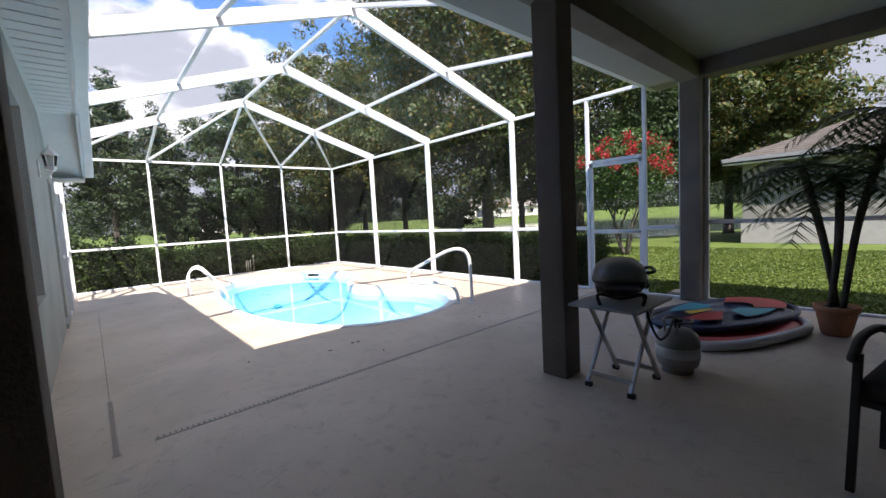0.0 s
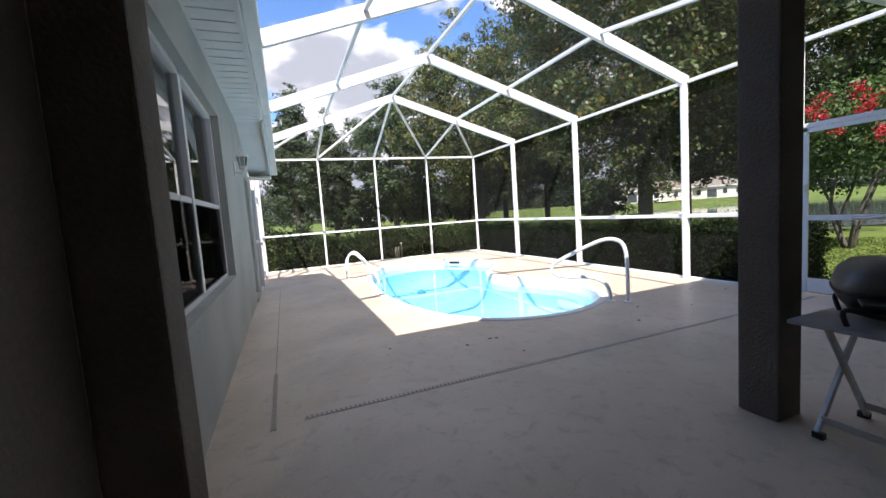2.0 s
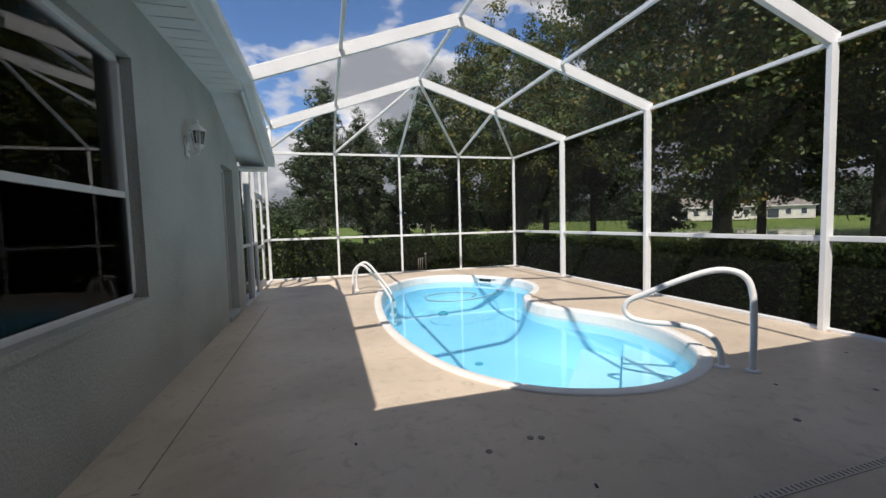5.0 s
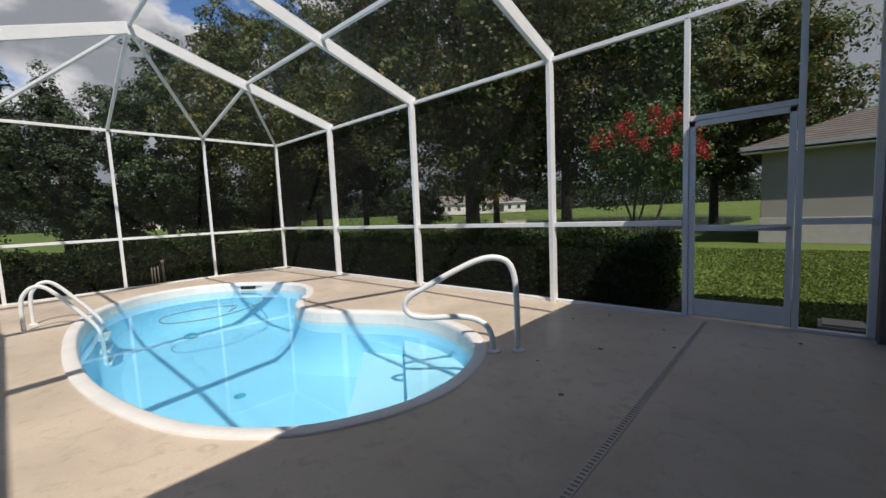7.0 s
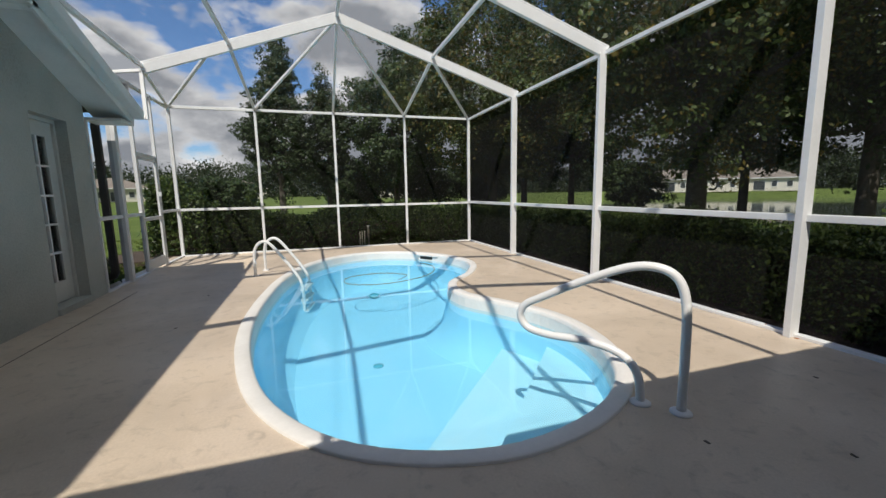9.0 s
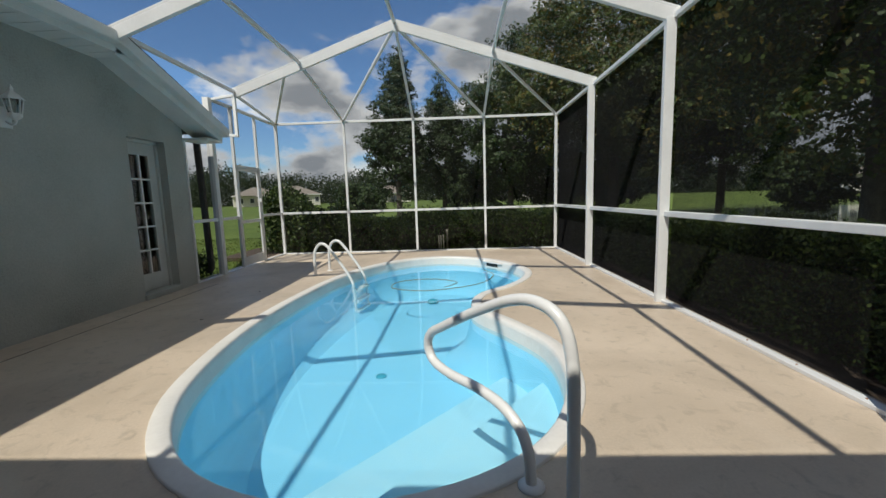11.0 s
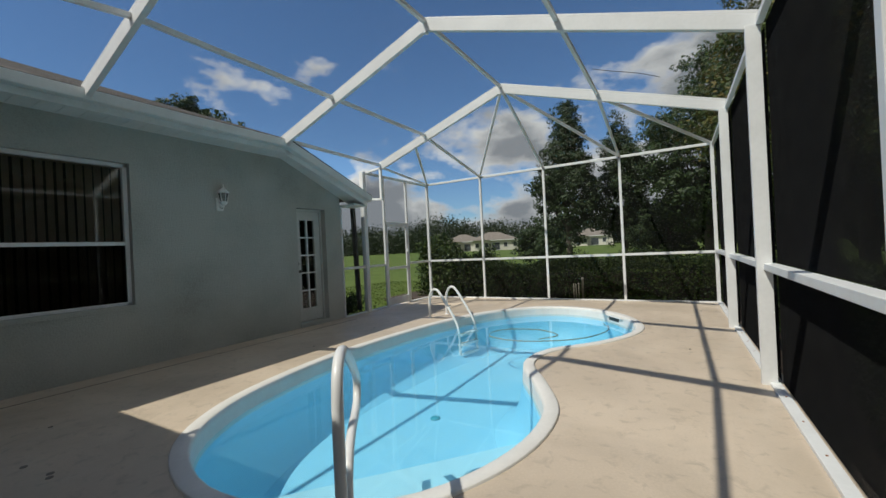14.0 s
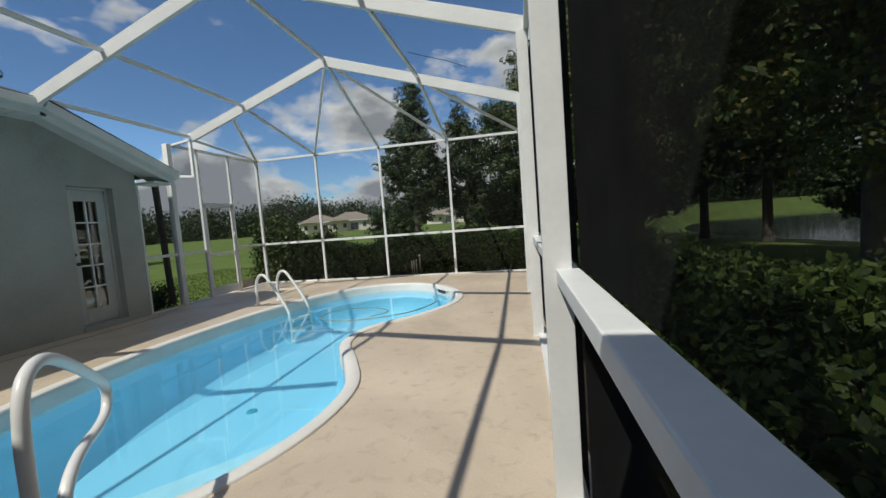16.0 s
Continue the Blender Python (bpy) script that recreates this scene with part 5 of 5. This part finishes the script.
def raft(name, x, y, z, a, b, turn, h, tube_mat, mid_mat, label, extra=None):
    th = tagged(new(name), label, "pool float", "pool floats")
    th.matrix_basis = pose(x, y, z, 0, 0, turn)
    n = 36
    pts = [Vector(((a - h / 2) * math.copysign(abs(math.cos(t)) ** 0.8, math.cos(t)), (b - h / 2) * math.copysign(abs(math.sin(t)) ** 0.8, math.sin(t)), h / 2 * (1 + 0.12 * math.sin(3 * t)))) for t in (2 * math.pi * i / n for i in range(n))]
    pts.append(pts[0])
    part("rim", tube(pts, h / 2, 12), tube_mat, th, "", True)
    bm = bmesh.new()
    R, S = 7, 36
    g = [[bm.verts.new(((a - h / 2) * r / R * math.cos(t), (b - h / 2) * r / R * math.sin(t), h * 0.62 + 0.03 * math.cos(r * 2.2) + 0.02 * noise.noise(Vector((r, t * 2, 3))))) for t in (2 * math.pi * i / S for i in range(S))] for r in range(1, R + 1)]
    bm.faces.new(g[0])
    for p, q in zip(g, g[1:]):
        for j in range(S):
            bm.faces.new((p[j], p[(j + 1) % S], q[(j + 1) % S], q[j]))
    part("panel", bm, mid_mat, th, "", True)
    for k, (m, r0, r1, t0, t1) in enumerate(extra or ()):
        bm = bmesh.new()
        st = 14
        lo = [bm.verts.new(((a - h / 2) * r0 * math.cos(t0 + (t1 - t0) * i / st), (b - h / 2) * r0 * math.sin(t0 + (t1 - t0) * i / st), h * 0.62 + 0.055)) for i in range(st + 1)]
        hi = [bm.verts.new(((a - h / 2) * r1 * math.cos(t0 + (t1 - t0) * i / st), (b - h / 2) * r1 * math.sin(t0 + (t1 - t0) * i / st), h * 0.62 + 0.05)) for i in range(st + 1)]
        for i in range(st):
            bm.faces.new((lo[i], lo[i + 1], hi[i + 1], hi[i]))
        part("printed_patch", bm, m, th, "bright printed patch", True)


raft("pool_float", 4.98, 1.33, 0.0, 0.85, 0.48, -22, 0.09, VINYL, RED, "flat inflatable pool float with white rim and red centre")
raft("pool_float", 5.22, 1.45, 0.09, 0.88, 0.46, -22, 0.06, NAVY, NAVY, "navy inflatable pool float printed with palms, lying on another float",
     [(RED, 0.45, 0.92, -0.9, 0.9), (TEAL, 0.2, 0.75, 1.6, 2.6), (YELLOW, 0.15, 0.55, 2.7, 3.2), (RED, 0.3, 0.85, 3.4, 4.1), (TEAL, 0.25, 0.8, 4.5, 5.3)])


def palm(x, y):
    pot = tagged(new("flower_pot"), "round terracotta pot on the patio floor", "pot")
    pot.matrix_basis = pose(x, y, 0) @ Matrix.Scale(0.8, 4)
    part("body", lathe([(0.12, 0.0), (0.135, 0.02), (0.185, 0.27), (0.19, 0.28), (0.205, 0.285), (0.21, 0.345), (0.195, 0.35), (0.18, 0.32)], 28), TERRA, pot, "", True)
    part("soil", lathe([(0.02, 0.30), (0.175, 0.312), (0.17, 0.318), (0.02, 0.325)], 20), MULCH, pot, "dark soil")
    th = tagged(new("potted_palm"), "pygmy date palm with three thin trunks in a pot", "palm")
    th.matrix_basis = pose(x, y, 0.245)
    for k, (dx, dy, h) in enumerate(((-0.02, 0.26, 1.34), (0.02, 0.0, 1.2), (0.12, -0.34, 1.75))):
        a = k * 2.1
        p0 = (0.05 * math.cos(a), 0.05 * math.sin(a), 0.0)
        pts = smooth_path([p0, (dx * 0.4, dy * 0.4, h * 0.5), (dx, dy, h)], 8)
        part("trunk", tube(pts, 0.026, 10, None, 0.036), BARK, th, "rough narrow trunk", True)
        rng = random.Random(10 + k)
        for i in range(17):
            az = i * 2.4 + k
            rise = rng.uniform(0.1, 0.95) if i % 3 else rng.uniform(-0.25, 0.2)
            L = rng.uniform(0.62, 0.85)
            out = Vector((math.cos(az), math.sin(az), 0))
            rib = [Vector((dx, dy, h)) + out * (L * s) + Vector((0, 0, L * (rise * s - (0.55 + 0.45 * rise) * s * s))) for s in (j / 12 for j in range(13))]
            bm = tube(rib, 0.007, 5, None, 0.002)
            for j in range(1, 13):
                for s in (-1, 1):
                    for e in (0, 0.5):
                        c = rib[j - 1].lerp(rib[j], 0.5 + e * 0.5)
                        d = (rib[j] - rib[j - 1]).normalized()
                        side = d.cross(Vector((0, 0, 1))).normalized() * s
                        ll = 0.20 * math.sin(0.35 + 2.5 * j / 13) + 0.03
                        tip = c + side * ll * 0.85 + d * ll * 0.5 - Vector((0, 0, ll * 0.25))
                        wv = d * 0.009
                        quad(c - wv, c + wv, tip + wv * 0.2, tip - wv * 0.2, bm)
            part("frond", bm, PALMLEAF, th)


palm(5.42, 0.60)


def patio_chair(x, y, turn):
    th = tagged(new("patio_chair"), "dark metal patio chair with brown cushions", "chair")
    th.matrix_basis = pose(x, y, 0, 0, 0, turn)
    for sx in (-0.26, 0.26):
        part("leg", bar((sx, -0.26, 0), (sx * 0.96, -0.24, 0.62), 0.03, 0.03), BLACK, th)
        part("leg", bar((sx, 0.28, 0), (sx * 0.96, 0.24, 0.44), 0.03, 0.03), BLACK, th)
        part("arm", tube(smooth_path([(sx, -0.28, 0.6), (sx * 1.05, -0.1, 0.655), (sx * 1.05, 0.15, 0.65), (sx, 0.27, 0.62)], 5), 0.02, 8), BLACK, th, "", True)
        part("back_post", bar((sx * 0.9, 0.24, 0.42), (sx * 0.86, 0.36, 0.98), 0.03, 0.03), BLACK, th)
    part("seat_frame", box(-0.26, 0.26, -0.25, 0.26, 0.39, 0.42, 0.008), BLACK, th)
    part("seat_cushion", box(-0.25, 0.25, -0.25, 0.24, 0.42, 0.51, 0.035), CUSHION, th, "brown seat cushion", True)
    cush = part("back_cushion", box(-0.23, 0.23, -0.05, 0.05, 0, 0.5, 0.04), CUSHION, th, "brown back cushion", True)
    cush.matrix_local = pose(0, 0.24, 0.49, -12, 0, 0)
    part("top_rail", bar((-0.23, 0.36, 0.98), (0.23, 0.36, 0.98), 0.03, 0.03), BLACK, th)


patio_chair(2.88, 0.06, -100)


def towel():
    """A blue towel hung in a soft fold over the chair's top rail."""
    th = tagged(new("towel"), "blue towel hung over the back of the patio chair", "towel")
    th.matrix_basis = pose(2.88, 0.06, 0, 0, 0, -100)
    bm = bmesh.new()
    rows = [(0.325, 0.80), (0.325, 0.90), (0.330, 0.985), (0.36, 1.003), (0.39, 0.985), (0.397, 0.88), (0.40, 0.74)]
    g = [[bm.verts.new((-0.20 + 0.40 * i / 10, y + 0.006 * math.sin(i * 1.7 + k), z + 0.01 * math.sin(i * 0.9) * (k in (0, 6)))) for i in range(11)] for k, (y, z) in enumerate(rows)]
    for a, b in zip(g, g[1:]):
        for i in range(10):
            bm.faces.new((a[i], a[i + 1], b[i + 1], b[i]))
    bmesh.ops.solidify(bm, geom=bm.faces[:], thickness=0.008)
    part("cloth", bm, BLUE, th, "", True)


towel()

# dark leaf litter and bolt holes on the deck
for k in range(26):
    px, py = RNG.uniform(0.5, 6.0), RNG.uniform(2.6, 11.8)
    if (1.7 < px < 5.3 and 4.3 < py < 11.4):
        continue
    lf = tagged(new("fallen_leaf"), "tiny dry brown leaf lying on the deck", "leaf", "fallen leaves")
    lf.matrix_basis = pose(px, py, 0.001, 0, 0, RNG.uniform(0, 360))
    part("blade", box(-0.014, 0.014, -0.007, 0.007, 0, 0.004, 0.0015), BARK, lf)
for px, py in ((2.0, 4.05), (2.28, 4.10), (2.34, 4.08), (3.9, 3.75)):
    lf = tagged(new("deck_plug"), "small dark round plug set in the deck", "plug", "deck plugs")
    part("disc", lathe([(0.004, 0.0), (0.02, 0.0), (0.02, 0.003), (0.004, 0.004)], 12, (px, py, 0)), SLOT, lf)
for y in YR[:1]:
    for dx in (0.0, 0.09):
        part("rust_stain", lathe([(0.002, 0.0), (0.018, 0.0), (0.014, 0.002), (0.002, 0.0025)], 10, (6.27 + dx, y - 0.06, 0)), RUST, cage, "rusty screw stain")
for k in range(18):
    y = 3.8 + k * 0.47
    part("screw", lathe([(0.007, 0.028), (0.007, 0.031), (0.003, 0.033)], 8, (6.315, y, 0)), RUST, cage, "dark screw head")
